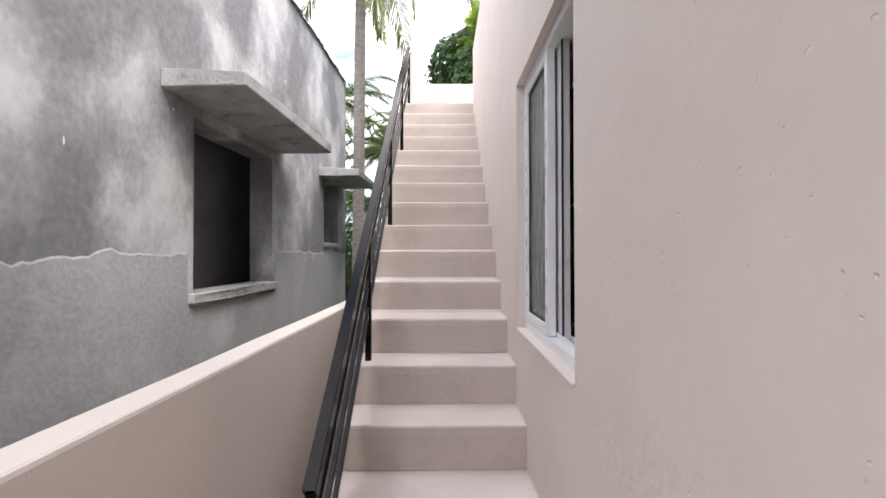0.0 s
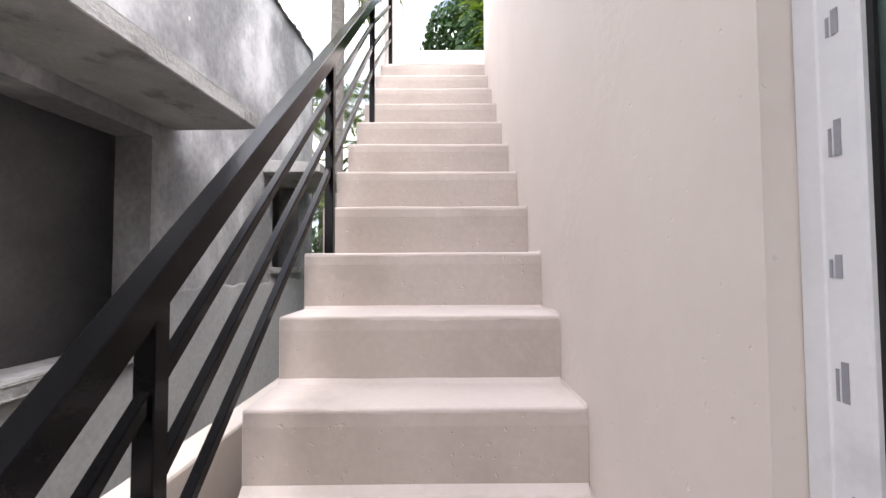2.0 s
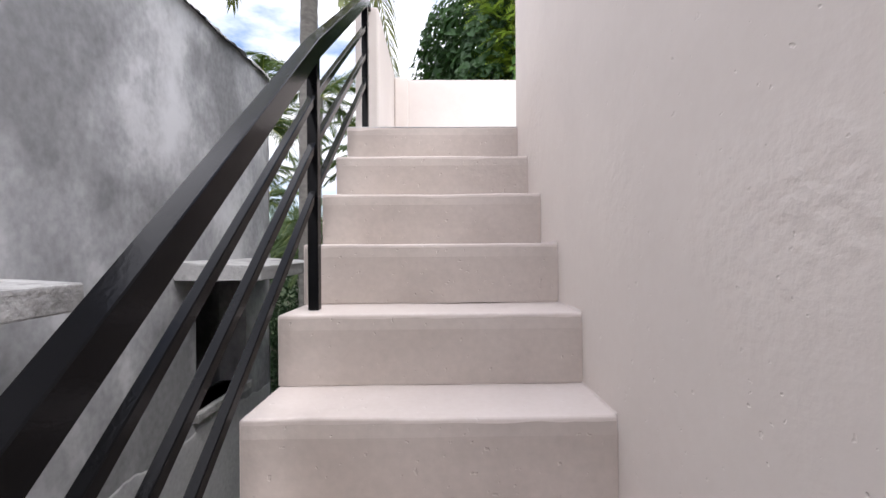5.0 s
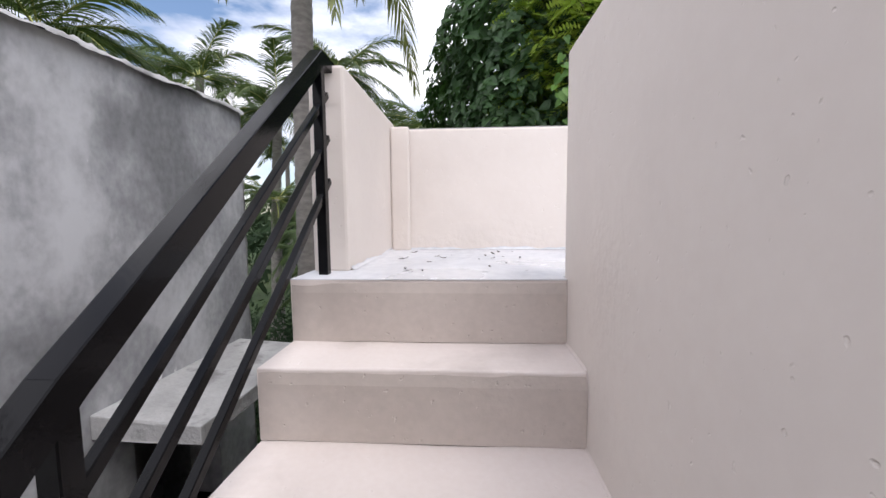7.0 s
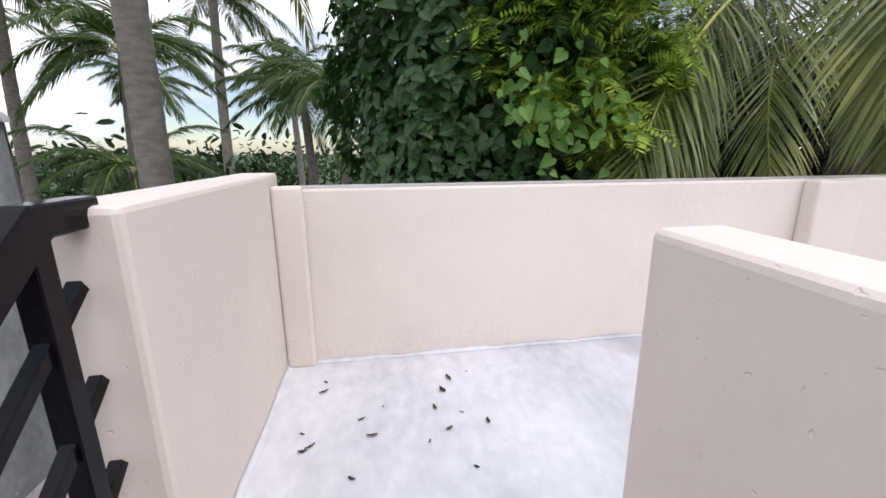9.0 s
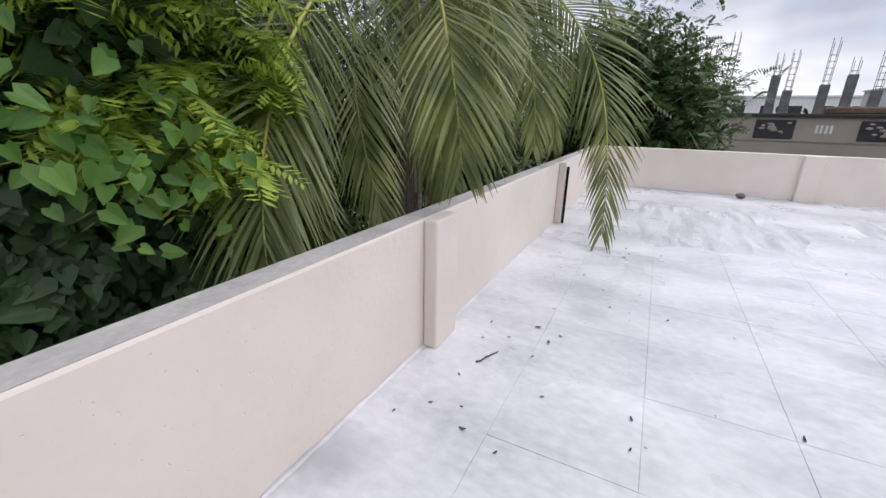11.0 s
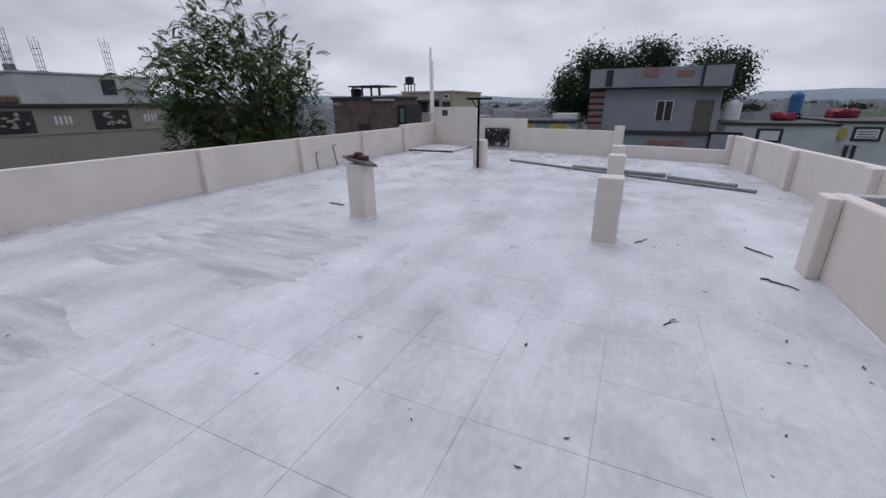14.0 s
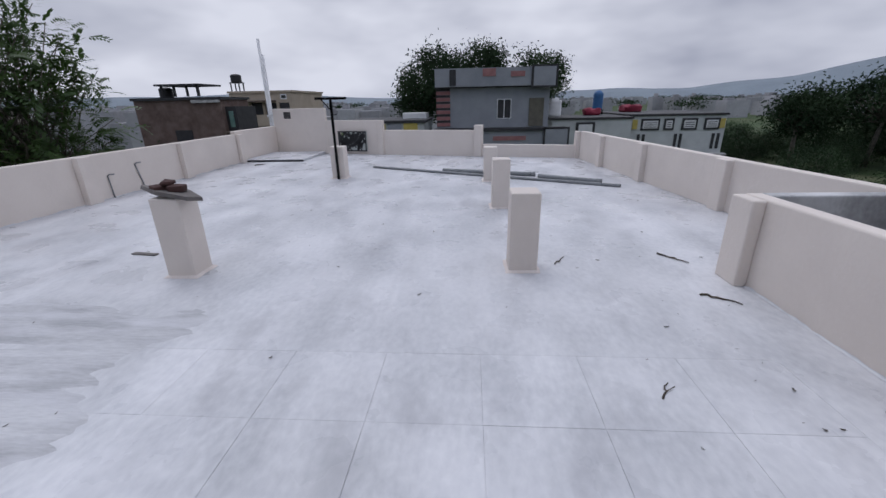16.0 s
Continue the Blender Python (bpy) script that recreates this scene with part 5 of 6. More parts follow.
def neem_bush():
    """The bright feather-leaved branches that lean over the parapet, with young vine leaves among them."""
    at = Vector((1.32, 2.75, -0.12))
    t = thing("neem_tree", "young neem tree with bright feathery leaves over the parapet", "tree", at=at)
    rnd = np.random.RandomState(8)
    bm = tube([(0, 0, 0), (0.05, 0.0, 2.0), (-0.1, -0.1, 4.2), (-0.2, -0.2, 6.2)], [0.10, 0.08, 0.06, 0.02], 8)
    bases, dirs = [], []
    for i in range(150):
        a, z = rnd.uniform(0, 6.28), rnd.uniform(4.2, 5.8)
        r = rnd.uniform(0.45, 1.08) * (1.0 - 0.25 * max(0, z - 5.4))
        ex, ey = -0.56 + math.cos(a) * r * 0.78, -0.52 + math.sin(a) * r * 0.66
        end = Vector((ex, ey, z + rnd.uniform(-0.15, 0.3)))
        mid = Vector((ex * 0.5, ey * 0.5, z + 0.1))
        tube([(-0.1, -0.1, z - 0.35), mid, end], [0.02, 0.012, 0.004], 5, bm)
        for k in range(34):
            f = rnd.uniform(0.35, 1.0)
            b = mid.lerp(end, f) + Vector(rnd.normal(size=3) * 0.05)
            bases.append(b)
            d = (end - mid).normalized() + Vector(rnd.normal(size=3) * 0.6)
            dirs.append(d)
    part("trunk", bm, BARK, t, "", True)
    pinnate("feather_leaves", bases, dirs, 0.20, LEAF_BRIGHT, t, rnd, 8, 0.14)["kind"] = "stuff"
    # broad young vine leaves hanging at the front
    c, nr = [], []
    for i in range(80):
        x, z = max(-1.0, -0.74 + rnd.normal() * 0.18), 4.34 + rnd.normal() * 0.17
        c.append((x, -1.14 + rnd.normal() * 0.10, z))
        v = np.array((-0.35, -1, 0.45)) + rnd.normal(size=3) * 0.35
        nr.append(v / np.linalg.norm(v))
    leaf_cloud("young_vine_leaves", c, nr, rnd.uniform(0.045, 0.085, len(c)), LEAF_YOUNG, t, HEART, rnd, 1.3)["kind"] = "stuff"
    c, nr = [], []
    for i in range(2600):
        a, z = rnd.uniform(0, 6.28), rnd.uniform(1.0, 5.0)
        k = rnd.uniform(0.75, 1.0)
        c.append((-0.2 + math.cos(a) * 0.8 * k, 0.05 + math.sin(a) * 0.85 * k, z))
        v = np.array((math.cos(a), math.sin(a), 0.4)) + rnd.normal(size=3) * 0.4
        nr.append(v / np.linalg.norm(v))
    leaf_cloud("shade_vine_leaves", c, nr, rnd.uniform(0.08, 0.14, len(c)), LEAF_DARK, t, HEART, rnd, 0.9)["kind"] = "stuff"
    for i in range(5):
        pts = [Vector((-0.7 + 0.16 * i, -1.0, 4.9 + 0.05 * i))]
        for k in range(9):
            pts.append(pts[-1] + Vector((0.10, -0.02 + 0.02 * math.sin(k), 0.03 * math.sin(k * 0.9 + i))))
        part("tendril", tube(pts, [0.004] * 10, 5), LEAF_BRIGHT, t, "pale green climbing tendril")


neem_bush()


def leafy_tree(name, label, at, h, crown, cz, n, seed, mat=LEAF_TREE, leaf=0.22, stems=1, feather=True, clump=0.5, group="", per=26):
    """A tree with several stems, forking limbs and leaf clumps at their ends."""
    t = thing(name, label, "tree", at=at, group=group)
    rnd = np.random.RandomState(seed)
    bm = bmesh.new()
    ends = []
    for s in range(stems):
        a0 = rnd.uniform(0, 6.28)
        b = Vector((math.cos(a0) * 0.12 * stems * 0.5, math.sin(a0) * 0.12 * stems * 0.5, 0))
        fork = b + Vector((math.cos(a0) * 0.25 * crown[0], math.sin(a0) * 0.25 * crown[1], cz - crown[2] * 0.7))
        tube([b, (b + fork) / 2 + Vector((0.05, 0.03, 0)), fork], [0.035 * h / stems ** 0.6, 0.028 * h / stems ** 0.6, 0.02 * h / stems ** 0.6], 8, bm)
        for i in range(n // stems):
            u = rnd.normal(size=3)
            u /= np.linalg.norm(u)
            rr = rnd.uniform(0.35, 1.0) ** 0.6
            lump = 1 + 0.25 * noise.noise(Vector(u) * 2.0 + Vector((seed, 0, 0)))
            e = Vector((u[0] * crown[0] * rr * lump, u[1] * crown[1] * rr * lump, cz + u[2] * crown[2] * rr * lump))
            mid = fork.lerp(e, 0.5) + Vector(rnd.normal(size=3) * 0.12)
            tube([fork, mid, e], [0.010 * h / stems ** 0.6, 0.005 * h / stems ** 0.6, 0.006], 5, bm)
            ends.append((mid, e))
    part("trunk", bm, BARK, t, "", True)
    if feather:
        bases, dirs = [], []
        for mid, e in ends:
            for k in range(12):
                bases.append(mid.lerp(e, rnd.uniform(0.5, 1.05)) + Vector(rnd.normal(size=3) * clump * 0.35))
                dirs.append((e - mid).normalized() + Vector(rnd.normal(size=3) * 0.8))
        pinnate("crown", bases, dirs, leaf, mat, t, rnd, 6, 0.2)["kind"] = "stuff"
    else:
        c, nr = [], []
        for mid, e in ends:
            for k in range(per):
                c.append(tuple(e + Vector(rnd.normal(size=3) * clump * 0.5)))
                v = rnd.normal(size=3) + np.array((0, 0, 0.8))
                nr.append(v / np.linalg.norm(v))
        leaf_cloud("crown", c, nr, rnd.uniform(leaf * 0.7, leaf * 1.3, len(c)), mat, t, OVAL, rnd, 0.4)["kind"] = "stuff"
    return t


leafy_tree("broadleaf_tree", "dark green leafy tree beyond the terrace corner", (10.9, 1.0, -0.2), 6, (2.0, 2.2, 1.85), 4.95, 560, 41, LEAF_TREE, 0.33, 2, True, 0.8)
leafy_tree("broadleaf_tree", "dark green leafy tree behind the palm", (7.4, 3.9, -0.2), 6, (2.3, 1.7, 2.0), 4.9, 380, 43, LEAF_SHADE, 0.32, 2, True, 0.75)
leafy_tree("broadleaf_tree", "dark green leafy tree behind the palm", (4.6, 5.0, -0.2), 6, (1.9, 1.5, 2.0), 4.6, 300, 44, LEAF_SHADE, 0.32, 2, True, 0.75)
leafy_tree("moringa_tree", "airy many-stemmed tree with feathery leaves beside the house", (10.3, -7.6, -0.2), 6.2, (2.1, 2.1, 2.1), 5.0, 235, 42, LEAF_TREE, 0.33, 7, True, 0.45)
for x, y, cz, r, hgt, sd in ((3.9, -29.5, 6.0, 1.9, 2.3, 51), (1.2, -30.5, 6.6, 1.6, 1.6, 52), (-2.2, -30.0, 6.0, 1.8, 1.5, 53), (5.6, -31.0, 5.2, 1.7, 1.9, 54)):
    leafy_tree("broadleaf_tree", "dark dense tree behind the grey house", (x, y, -0.2), 7, (r, r, hgt), cz, 60, sd, FAR_TREES, 0.20, 1, False, 0.72, "trees behind the grey house", 130)
for x, y, cz, r, hgt, sd in ((-25.0, -31.0, 4.2, 2.6, 1.7, 71), (-20.5, -31.5, 3.6, 2.0, 1.4, 72), (-30.0, -30.0, 4.0, 2.4, 1.6, 73), (-27.5, -27.5, 3.2, 2.2, 1.3, 74)):
    leafy_tree("broadleaf_tree", "dark dense tree at the edge of the field", (x, y, -0.3), 5, (r, r, hgt), cz, 110, sd, FAR_TREES, 0.24, 1, False, 0.75, "trees at the field edge", 60)
sh = leafy_tree("shrub", "rounded green shrub in the field", (-8.0, -14.5, -0.2), 2.4, (1.8, 1.8, 1.1), 1.3, 70, 61, FAR_TREES, 0.105, 3, False, 0.62, "shrubs in the field", 110)
rnd_s = random.Random(77)
for i in range(70):
    x, y = rnd_s.uniform(-38, -7), rnd_s.uniform(-44, -9)
    if -15 < x and y < -22:
        continue
    copy_thing(sh, pose(x, y, -0.25, 0, 0, rnd_s.uniform(0, 360)) @ Matrix.Scale(rnd_s.uniform(0.45, 0.95), 4))
for x, y, s in ((-22, -30, 0.9), (-27, -33, 1.2), (-19, -36, 1.0), (-32, -38, 1.5), (-36, -30, 1.3)):
    copy_thing(sh, pose(x, y, -0.25, 0, 0, x * 7) @ Matrix.Scale(s, 4))
for x, y, s in ((12.0, -7.4, 0.9), (12.6, -11.5, 1.0), (10.2, -11.0, 0.8), (13.0, -14.0, 1.2), (14.5, -16.0, 1.0), (5.0, 4.6, 1.3), (8.4, 3.4, 1.4), (-2.6, 6.0, 0.9), (-4.2, 5.2, 0.8)):
    copy_thing(sh, pose(x, y, -0.25, 0, 0, x * 37) @ Matrix.Scale(s, 4))


def banana_plant():
    """Broad leaves, one of them yellow, showing over the east parapet."""
    at = Vector((9.6, -5.5, -0.2))
    b = thing("banana_plant", "banana plant with one yellow and several green broad leaves", "plant", at=at)
    part("stem", tube([(0, 0, 0), (0.02, 0, 1.6), (0.0, 0.0, 3.2)], [0.10, 0.08, 0.05], 10), LEAF_TREE, b, "", True)
    for i, (a, l, e, m) in enumerate(((1.2, 0.9, 0.5, LEAF_TREE), (2.6, 1.0, 0.35, LEAF_TREE), (4.1, 0.9, 0.5, LEAF_TREE), (5.4, 1.0, 0.3, LEAF_TREE), (3.3, 0.75, 1.0, YELLOW_LEAF))):
        vs, fs = [], []
        for k in range(11):
            t = k / 10
            c = Vector((math.cos(a) * l * t, math.sin(a) * l * t, 3.1 + e * l * t * 1.2 - 0.7 * l * t * t))
            s = Vector((-math.sin(a), math.cos(a), 0)) * 0.16 * math.sin(math.pi * (0.06 + 0.9 * t))
            vs += [tuple(c - s + Vector((0, 0, 0.04))), tuple(c), tuple(c + s + Vector((0, 0, 0.04)))]
        for k in range(10):
            fs += [(3 * k, 3 * k + 1, 3 * k + 4, 3 * k + 3), (3 * k + 1, 3 * k + 2, 3 * k + 5, 3 * k + 4)]
        tagged(raw("leaf", vs, fs, m, b, True), "yellowed broad leaf" if m is YELLOW_LEAF else "")


banana_plant()


# ---------------------------------------------------------------- the houses round about
def street_house():
    """The long taupe wall across the lane, with its stub columns and the pale block on its roof."""
    X = 18.0
    o = Vector((X, -6.5, -0.2))
    h = thing("unfinished_house", "taupe house with bare column stubs and rebar on its roof", "house", at=o)

    def bx(x0, x1, y0, y1, z0, z1, bev=0.0, bm=None):
        return box(x0 - o.x, x1 - o.x, y0 - o.y, y1 - o.y, z0 - o.z, z1 - o.z, bev, 1, bm)
    part("wall", bx(X, X + 7, -15.5, 1.2, -0.2, 4.52), TAUPE, h)
    part("roof", bx(X - 0.10, X + 7.1, -15.6, 1.3, 4.52, 4.62, 0.01), DARK_PANEL, h)
    part("plinth_band", bx(X - 0.03, X + 0.0, -15.5, 1.2, 3.72, 3.78), TAUPE, h)
    for y in (-0.75, -3.35, -6.10, -8.75, -11.6, -14.2):
        p = part("panel", bx(X - 0.05, X + 0.0, y - 0.55, y + 0.55, 3.80, 4.42, 0.01), DARK_PANEL, h, "dark carved relief panel")
        rnd = random.Random(int(-y * 10))
        for k in range(10):
            yy, zz = y + rnd.uniform(-0.42, 0.42), rnd.uniform(3.9, 4.32)
            b = bmesh.new()
            bmesh.ops.create_icosphere(b, subdivisions=1, radius=0.07)
            b.transform(Matrix.Translation(Vector((X - 0.06, yy, zz)) - o) @ Matrix.Diagonal((0.5, rnd.uniform(0.7, 1.8), rnd.uniform(0.5, 1.2), 1)))
            finish("relief", b, TAUPE, p)
    for y in (-1.75, -2.0, -4.55, -4.8, -7.25, -7.5, -9.9, -10.15):
        for s in (-0.06, 0.06):
            part("slot", bx(X - 0.012, X, y + s - 0.035, y + s + 0.035, 4.0, 4.26), PALE_PANEL, h)
    # pale room on the roof
    part("roof_room", bx(X + 0.6, X + 4.5, -10.65, -6.75, 4.62, 5.52), PALE_FACADE, h)
    w = part("roof_window", bx(X + 0.57, X + 0.6, -9.45, -9.0, 4.92, 5.42), DARK_PANEL, h, "small dark window")
    part("roof_room_edge", bx(X + 0.55, X + 4.55, -10.70, -6.70, 5.52, 5.57), PALE_FACADE, h)
    part("rubble", bx(X + 0.3, X + 1.6, -6.6, -4.9, 4.62, 4.86, 0.05), DRY, h, "heap of dry brown rubble")
    for i, (y, x, z1, rz) in enumerate(((-1.8, X + 0.9, 5.62, 7.3), (-1.2, X + 1.5, 5.60, 7.0), (-3.2, X + 0.9, 5.90, 6.55), (-3.62, X + 0.9, 5.40, 6.65), (-4.6, X + 0.9, 5.57, 6.95), (-5.25, X + 0.9, 5.87, 6.35),
                                        (-5.95, X + 0.9, 5.38, 6.5), (-7.35, X + 2.2, 5.85, 6.4), (-7.7, X + 3.0, 5.75, 7.1), (-8.6, X + 3.2, 5.75, 6.8), (-10.4, X + 2.4, 5.75, 6.9))):
        part("column", bx(x - 0.12, x + 0.12, y - 0.12, y + 0.12, 4.62, z1, 0.01), COLUMN_GREY, h)
        b = bmesh.new()
        for sx in (-0.08, 0.08):
            for sy in (-0.08, 0.08):
                tube([Vector((x + sx, y + sy, z1)) - o, Vector((x + sx * 1.2, y + sy * 1.15, rz + 0.9 * sx)) - o], 0.009, 5, b)
        zz = z1 + 0.12
        while zz < rz - 0.3:
            for (a1, b1), (a2, b2) in (((-1, -1), (1, -1)), ((1, -1), (1, 1)), ((1, 1), (-1, 1)), ((-1, 1), (-1, -1))):
                tube([Vector((x + a1 * 0.085, y + b1 * 0.085, zz)) - o, Vector((x + a2 * 0.085, y + b2 * 0.085, zz)) - o], 0.005, 4, b)
            zz += 0.2
        part("rebar", b, RUST, h, "bare reinforcing steel")


street_house()


def plain_house(name, label, x0, x1, y0, y1, z1, mat, windows=(), roof=DARK_PANEL, face="y", bands=True):
    o = Vector(((x0 + x1) / 2, (y0 + y1) / 2, -0.2))
    h = thing(name, label, "house", at=o)

    def bx(a, b, c, d, e, f, bev=0.0):
        return box(a - o.x, b - o.x, c - o.y, d - o.y, e - o.z, f - o.z, bev)
    part("wall", bx(x0, x1, y0, y1, -0.2, z1), mat, h)
    part("roof", bx(x0 - 0.08, x1 + 0.08, y0 - 0.08, y1 + 0.08, z1, z1 + 0.12), roof, h)
    for (a, c, e, f) in windows:
        if face == "y":
            w = part("window", bx(a, c, y1, y1 + 0.03, e, f), UPVC, h)
            finish("pane", bx(a + 0.06, c - 0.06, y1 + 0.03, y1 + 0.04, e + 0.06, f - 0.06), DARK_PANEL, w)
        else:
            w = part("window", bx(x0 - 0.03, x0, a, c, e, f), UPVC, h)
            finish("pane", bx(x0 - 0.04, x0 - 0.03, a + 0.06, c - 0.06, e + 0.06, f - 0.06), DARK_PANEL, w)
    return h, bx


def grey_house():
    Y = -22.0
    h, bx = plain_house("grey_house", "grey two storey house with red panels and a flat roof band", -1.7, 3.7, Y - 6, Y, 5.1, GREY_FACADE, ())
    w = part("window", bx(0.1, 0.78, Y, Y + 0.03, 3.68, 4.58), UPVC, h)
    for a, b in ((0.13, 0.42), (0.46, 0.75)):
        finish("pane", bx(a, b, Y + 0.03, Y + 0.04, 3.71, 4.55), DARK_PANEL, w)
    part("roof_band", bx(-1.85, 3.75, Y - 6.1, Y + 0.35, 5.15, 5.95), GREY_FACADE, h)
    part("corner_box", bx(-1.95, -0.75, Y + 0.34, Y + 0.44, 5.05, 6.02), DARK_PANEL, h)
    part("corner_panel", bx(-1.85, -0.85, Y + 0.44, Y + 0.46, 5.13, 5.94), GREY_FACADE, h)
    for a, b, e, f in ((0.9, 1.5, 5.58, 5.92), (-0.45, 0.2, 5.55, 5.78), (-0.55, 1.0, 2.72, 2.92), (2.0, 2.75, 2.55, 3.05)):
        part("red_panel", bx(a, b, Y + 0.35 if e > 4 else Y + 0.9, Y + 0.38 if e > 4 else Y + 0.93, e, f), RED_PAINT, h)
    part("door", bx(-1.45, -0.75, Y, Y + 0.04, 3.30, 4.60), OLIVE_DOOR, h)
    part("lower_band", bx(-2.4, 3.7, Y + 0.02, Y + 0.9, 1.9, 3.15), GREY_FACADE, h)
    part("lower_edge", bx(-2.5, 3.8, Y + 0.02, Y + 0.98, 3.15, 3.27), DARK_PANEL, h)
    part("lower_box", bx(-2.55, -1.35, Y + 0.9, Y + 0.98, 1.95, 3.3), DARK_PANEL, h)
    part("lower_panel", bx(-2.46, -1.44, Y + 0.98, Y + 1.0, 2.03, 3.21), GREY_FACADE, h)
    for i in range(6):
        part("red_strip", bx(3.05, 3.72, Y, Y + 0.05, 3.36 + i * 0.29, 3.52 + i * 0.29), RED_PAINT, h)
        part("dark_strip", bx(3.05, 3.72, Y, Y + 0.03, 3.53 + i * 0.29, 3.64 + i * 0.29), DARK_PANEL, h)
    part("stair_window", bx(2.75, 3.05, Y + 0.35, Y + 0.38, 5.2, 5.9), DARK_PANEL, h)


grey_house()


def panel_house():
    h, bx = plain_house("low_house", "pale low house with framed dark relief panels", -13.2, -7.6, -34, -27.4, 3.45, PALE_FACADE, ())
    Y = -27.4
    for x, w in ((-8.8, 1.1), (-9.9, 0.6), (-11.1, 0.9), (-12.4, 0.9)):
        part("panel_frame", bx(x - w / 2, x + w / 2, Y, Y + 0.05, 2.62, 3.3), DARK_PANEL, h)
        part("panel", bx(x - w / 2 + 0.12, x + w / 2 - 0.12, Y + 0.05, Y + 0.07, 2.74, 3.18), PALE_PANEL, h)
        for k in range(3):
            part("panel_stroke", bx(x - w / 2 + 0.18, x + w / 2 - 0.18, Y + 0.07, Y + 0.08, 2.80 + k * 0.12, 2.84 + k * 0.12), DARK_PANEL, h)
    for x in (-8.2, -8.5, -10.4, -10.7, -12.6, -12.9):
        part("dark_bar", bx(x - 0.08, x + 0.08, Y, Y + 0.04, 1.5, 2.4), DARK_PANEL, h)
    for x in (-7.9, -13.0):
        part("yellow_panel", bx(x - 0.15, x + 0.15, Y, Y + 0.04, 2.7, 3.25), YELLOW, h)
    part("ledge", bx(-13.3, -7.5, Y, Y + 0.5, 1.15, 1.25), GREY_CONCRETE, h)


panel_house()
h, bx = plain_house("long_house", "long grey rendered house with a small framed panel", -7.4, -2.8, -31, -26.6, 3.35, PALE_FACADE, ())
part("panel_frame", bx(-5.3, -4.2, -26.6, -26.55, 2.5, 3.2), DARK_PANEL, h)
part("panel", bx(-5.15, -4.35, -26.55, -26.53, 2.62, 3.08), PALE_PANEL, h)
for a, b, c, d, z0, z1 in ((-6.5, -5.5, -30.5, -29.7, 3.47, 3.86), (-9.9, -8.7, -33, -31.7, 3.57, 4.0)):
    s = thing("crimson_cover", "crimson cloth sheet bundled on a flat roof", "sheet", at=((a + b) / 2, (c + d) / 2, z0))
    bm = box(a - (a + b) / 2, b - (a + b) / 2, c - (c + d) / 2, d - (c + d) / 2, 0, z1 - z0, 0.1, 3)
    bmesh.ops.subdivide_edges(bm, edges=list(bm.edges), cuts=4, use_grid_fill=True)
    for v in bm.verts:
        v.co += noise.noise_vector(v.co * 3) * 0.16 * min(1, v.co.z * 3)
    part("cloth", bm, CRIMSON, s, "", True)


def tank(x, y, z, r, hgt, mat, label, stand=0.0):
    t = thing("water_tank", label, "water tank", at=(x, y, z), group="roof water tanks")
    if stand:
        for sx in (-1, 1):
            for sy in (-1, 1):
                part("leg", box(sx * r * 0.8 - 0.03, sx * r * 0.8 + 0.03, sy * r * 0.8 - 0.03, sy * r * 0.8 + 0.03, 0, stand), BLACK_METAL, t)
        part("platform", box(-r, r, -r, r, stand, stand + 0.05), BLACK_METAL, t)
        stand += 0.05
    pts, rad = [], []
    for i in range(13):
        f = i / 12
        pts.append((0, 0, stand + hgt * 0.85 * f))
        rad.append(r * (1.0 if i % 3 else 0.95))
    pts += [(0, 0, stand + hgt * 0.95), (0, 0, stand + hgt)]
    rad += [r * 0.6, r * 0.25]
    part("barrel", tube(pts, rad, 18), mat, t, "", True)


tank(-3.3, -29.0, 3.47, 0.48, 1.15, WHITE_PAINT, "white plastic roof water tank")
tank(-7.2, -33.0, 3.3, 0.35, 1.3, BLUE_TANK, "blue plastic roof water tank", 0.4)

# the maroon house, the beige house and the low house with coloured panels beyond the far parapet
h, bx = plain_house("maroon_house", "dark brick house with a flat roof", 13.3, 17.4, -22.2, -19.8, 4.80, MAROON, ())
part("roof_posts", bx(14.4, 14.5, -20.2, -20.1, 4.97, 5.5), DARK_PANEL, h)
for x in (15.0, 15.6, 16.2):
    part("roof_posts", bx(x, x + 0.07, -20.3, -20.2, 4.97, 5.42), DARK_PANEL, h)
part("roof_shed", bx(14.3, 16.4, -21.8, -20.0, 5.42, 5.50), DARK_PANEL, h)
# a dark sheet on the closed wall stands in for the shade inside
part("doorway", bx(14.9, 15.7, -19.8, -19.77, 2.6, 3.5), DARK_PANEL, h, "flat dark sheet for the shade in a doorway")
part("parapet_edge", bx(13.3, 14.6, -19.82, -19.7, 4.68, 4.80), GREY_CONCRETE, h)
part("awning", bx(12.6, 13.3, -21.6, -19.7, 3.35, 3.43), RUST, h, "rusty sheet awning")
part("side_wall", bx(12.7, 13.3, -22.0, -20.0, -0.2, 3.3), GREY_FACADE, h)
part("side_room", bx(12.8, 13.3, -21.9, -20.1, 3.43, 4.5), DARK_PANEL, h)
part("teal_shutter", bx(12.95, 13.15, -20.1, -20.06, 3.6, 4.3), TEAL, h, "faded teal shutter")
tank(16.6, -21.0, 4.92, 0.3, 0.5, BLACK_TANK, "black plastic roof water tank")
h, bx = plain_house("beige_house", "beige two storey house with dark verandas", 13.2, 17.2, -33.0, -27.4, 5.25, BEIGE_FACADE, ((13.5, 13.9, 4.85, 5.15),), BEIGE_FACADE)
# no recess here: a flat dark sheet stands in for the veranda's shade
part("veranda_shade", bx(13.4, 17.1, -27.4, -27.36, 3.5, 4.65), DARK_PANEL, h)
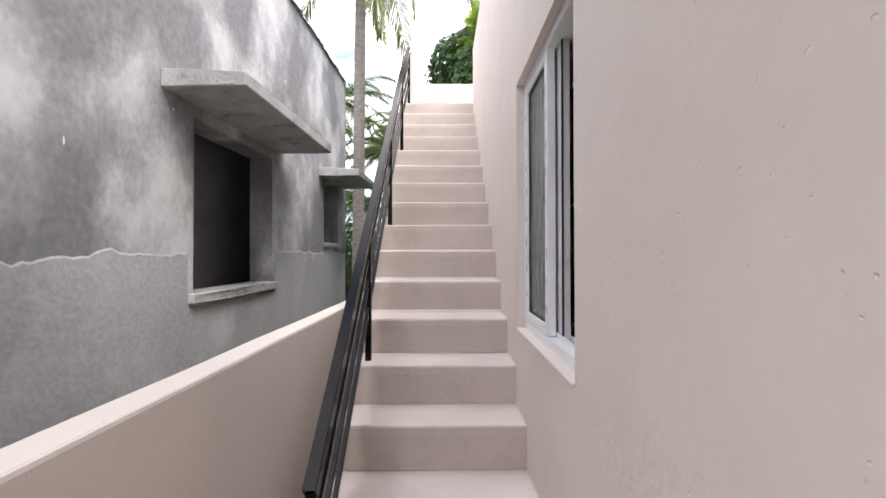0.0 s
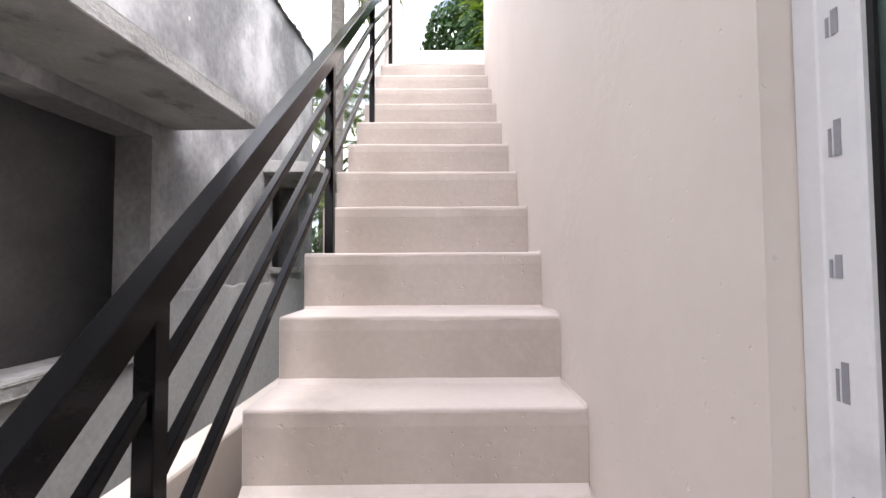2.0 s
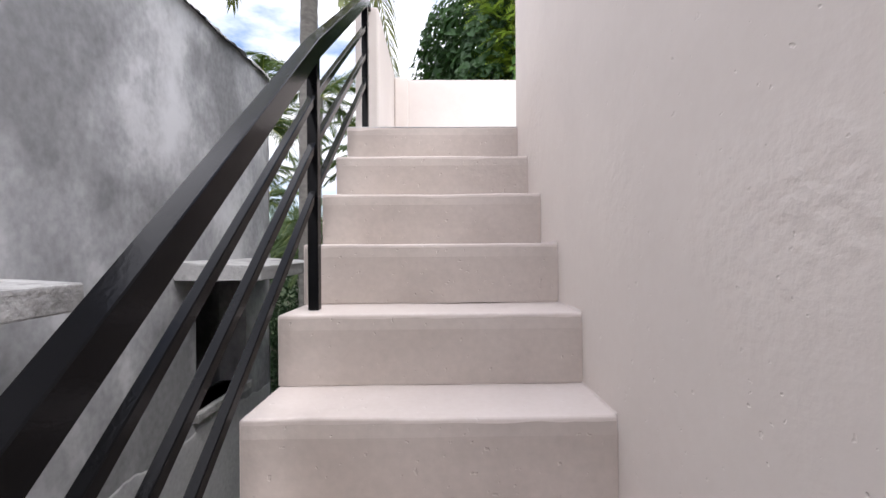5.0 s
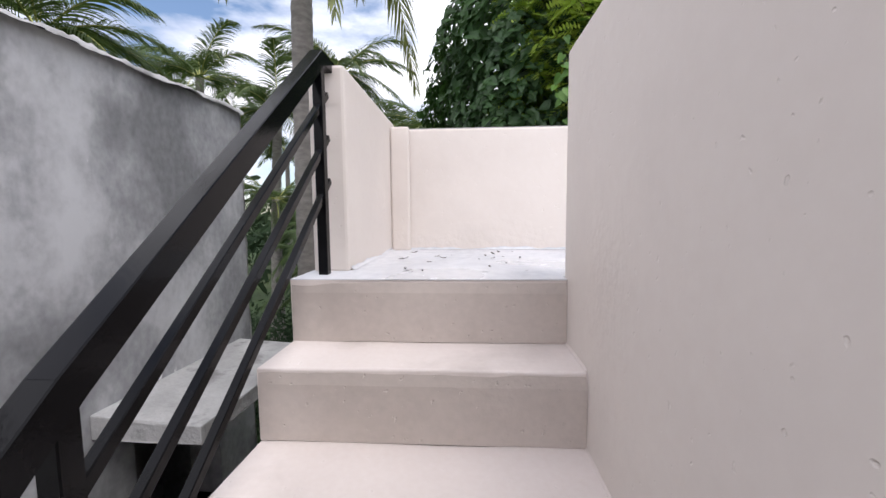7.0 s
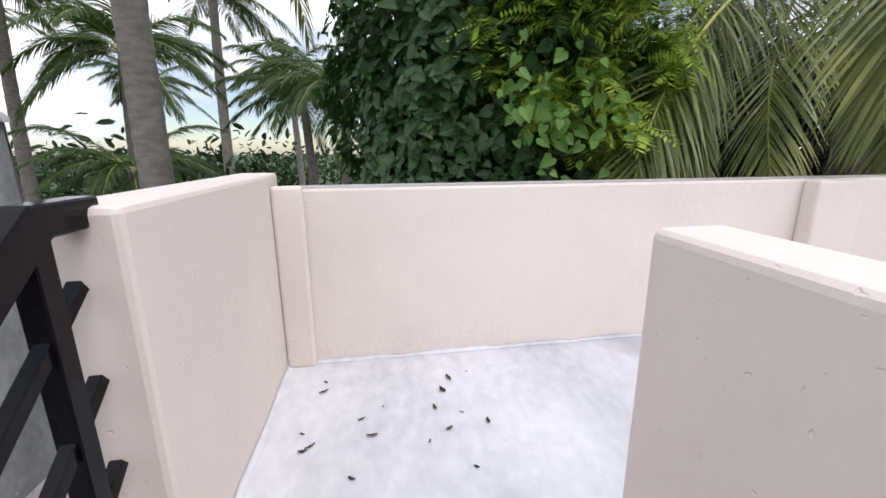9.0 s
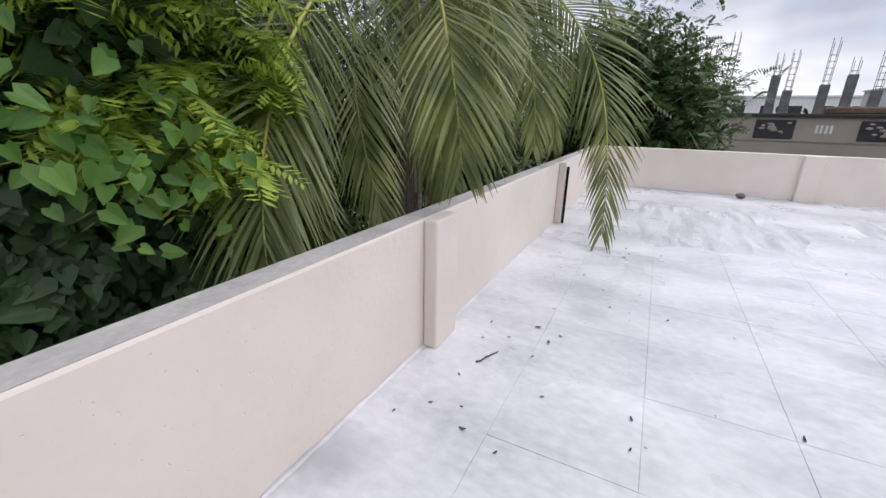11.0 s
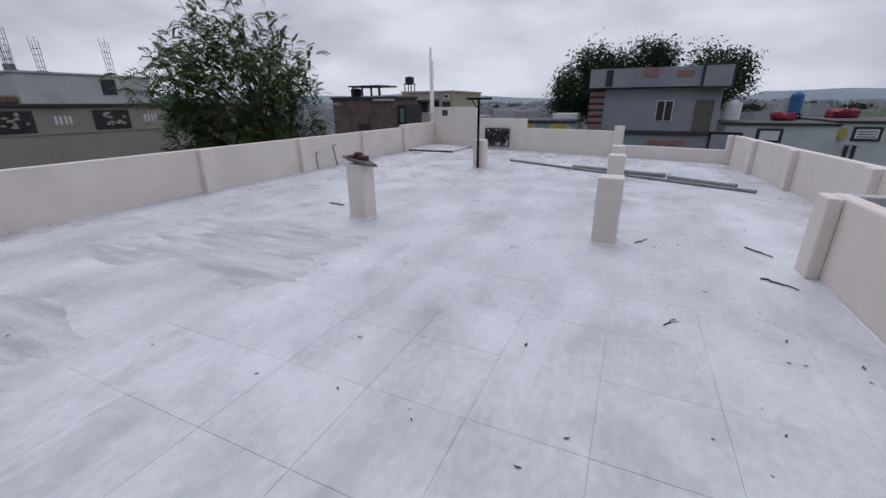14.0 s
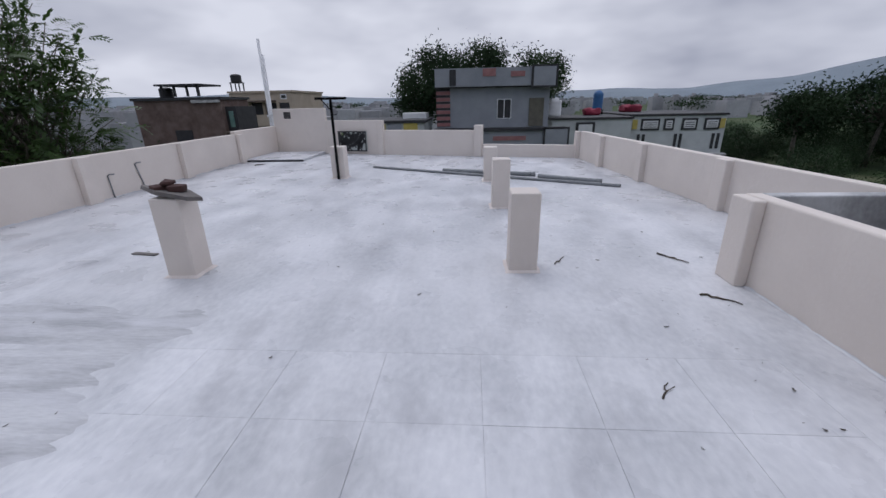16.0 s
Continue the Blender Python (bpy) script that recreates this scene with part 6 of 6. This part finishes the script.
part("veranda_rail", bx(13.3, 17.1, -27.36, -27.0, 3.3, 3.95), BEIGE_FACADE, h)
part("veranda_roof", bx(14.2, 17.1, -27.36, -26.7, 4.72, 4.80), RUST, h)
for x in (14.0, 14.9, 15.8, 16.7):
    part("veranda_post", bx(x, x + 0.15, -27.35, -27.2, 3.9, 4.7), BEIGE_FACADE, h)
tank(17.0, -28.2, 5.37, 0.33, 0.5, BLACK_TANK, "black water tank on a steel stand", 0.5)
h, bx = plain_house("low_house", "pale low house with yellow and grey panels", 4.2, 8.0, -24.5, -20.5, 3.62, PALE_FACADE, ())
for i, m in enumerate((YELLOW, GREY_FACADE, YELLOW)):
    part("colour_panel", bx(4.5 + i * 0.75, 5.15 + i * 0.75, -20.5, -20.45, 3.1, 3.6), m, h)
part("gable_room", bx(4.3, 5.5, -23.8, -22.6, 3.74, 4.0), WHITE_PAINT, h)

wins = [(y, y + 0.9, 4.75, 5.5) for y in (-13.6, -11.9, -10.2, -8.5, -6.9, -5.2)]
plain_house("white_house", "white two storey house with rows of windows behind the roof line", 38.0, 46.0, -14.6, -3.0, 6.0, WHITE_PAINT, wins, WHITE_PAINT, "x")

pl = thing("mast", "pair of white steel poles rising behind the corner wall", "pole", at=(7.86, -13.1, -0.2))
part("pole", tube([(0, 0, 0), (0.0, 0.0, 6.42)], 0.038, 10), WHITE_PAINT, pl, "", True)
part("pole", tube([(-0.085, 0.04, 0), (-0.085, 0.04, 6.02)], 0.035, 10), WHITE_PAINT, pl, "", True)
part("clamp", box(-0.13, 0.045, -0.045, 0.08, 4.4, 4.46), WHITE_PAINT, pl)


def far_town():
    """Small pale houses out to the horizon, too many to count."""
    rnd = random.Random(99)
    vs, fs = [], []
    for i in range(620):
        a = rnd.uniform(-1.75, 1.35)
        d = rnd.uniform(42, 330)
        x, y = 2 + d * math.sin(a), -6 - d * math.cos(a)
        if x < -10 and d < 110:
            continue
        w, l, z = rnd.uniform(3, 7), rnd.uniform(3, 7), rnd.uniform(2.4, 4.0) + (d / 330) * 1.3
        k = len(vs)
        vs += [(x + sx * w / 2, y + sy * l / 2, zz) for zz in (-0.5, z) for sx, sy in ((-1, -1), (1, -1), (1, 1), (-1, 1))]
        fs += [(k, k + 1, k + 5, k + 4), (k + 1, k + 2, k + 6, k + 5), (k + 2, k + 3, k + 7, k + 6), (k + 3, k, k + 4, k + 7), (k + 4, k + 5, k + 6, k + 7)]
        if rnd.random() < 0.5:
            k = len(vs)
            x, y, w = x + rnd.uniform(-1, 1), y + rnd.uniform(-1, 1), w * 0.35
            vs += [(x + sx * w / 2, y + sy * w / 2, zz) for zz in (z, z + rnd.uniform(0.5, 1.1)) for sx, sy in ((-1, -1), (1, -1), (1, 1), (-1, 1))]
            fs += [(k, k + 1, k + 5, k + 4), (k + 1, k + 2, k + 6, k + 5), (k + 2, k + 3, k + 7, k + 6), (k + 3, k, k + 4, k + 7), (k + 4, k + 5, k + 6, k + 7)]
    tagged(raw("far_town", vs, fs, TOWN_WHITE), "pale flat roofed town houses out to the horizon", "houses", kind="stuff")
    # dark tree lines between the houses
    rs = np.random.RandomState(12)
    c, nr = [], []
    for i in range(120):
        a, d = rs.uniform(-1.75, 1.5), rs.uniform(95, 300)
        x, y = 2 + d * math.sin(a), -6 - d * math.cos(a)
        r = rs.uniform(1.2, 2.6)
        for k in range(420):
            p = rs.normal(size=3) * np.array((r * 1.1, r * 1.1, r * 0.26))
            c.append((x + p[0], y + p[1], max(0.3, 2.2 + d / 150 + p[2])))
            v = rs.normal(size=3) + np.array((0, 0, 0.6))
            nr.append(v / np.linalg.norm(v))
    for i in range(150):
        a, d = rs.uniform(1.5, 4.6), rs.uniform(24, 70)
        x, y = 2 + d * math.sin(a), -6 - d * math.cos(a)
        for k in range(170):
            p = rs.normal(size=3) * np.array((1.8, 1.8, 1.1))
            c.append((x + p[0], y + p[1], max(0.3, 2.2 + p[2])))
            v = rs.normal(size=3) + np.array((0, 0, 0.6))
            nr.append(v / np.linalg.norm(v))
    ob = leaf_cloud("far_woods", c, nr, rs.uniform(0.4, 0.75, len(c)), FAR_TREES, None, OVAL, rs, 0.2)
    tagged(ob, "dark tree lines among the far houses", "trees", kind="stuff")


far_town()


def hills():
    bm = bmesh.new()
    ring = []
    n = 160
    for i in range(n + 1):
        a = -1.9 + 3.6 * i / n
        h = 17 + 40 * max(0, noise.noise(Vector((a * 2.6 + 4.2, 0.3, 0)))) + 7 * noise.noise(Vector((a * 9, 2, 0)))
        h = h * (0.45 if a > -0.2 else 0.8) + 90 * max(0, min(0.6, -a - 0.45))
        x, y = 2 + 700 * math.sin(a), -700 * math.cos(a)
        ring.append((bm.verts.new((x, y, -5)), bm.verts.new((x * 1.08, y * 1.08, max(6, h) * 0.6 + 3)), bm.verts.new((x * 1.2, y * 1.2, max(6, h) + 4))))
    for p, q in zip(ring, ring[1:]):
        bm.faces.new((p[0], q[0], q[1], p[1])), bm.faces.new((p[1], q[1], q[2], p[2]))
    tagged(finish("backdrop", bm, HILL, None, True), "hills on the horizon with haze put into their pale blue", "hills", kind="structure")


hills()
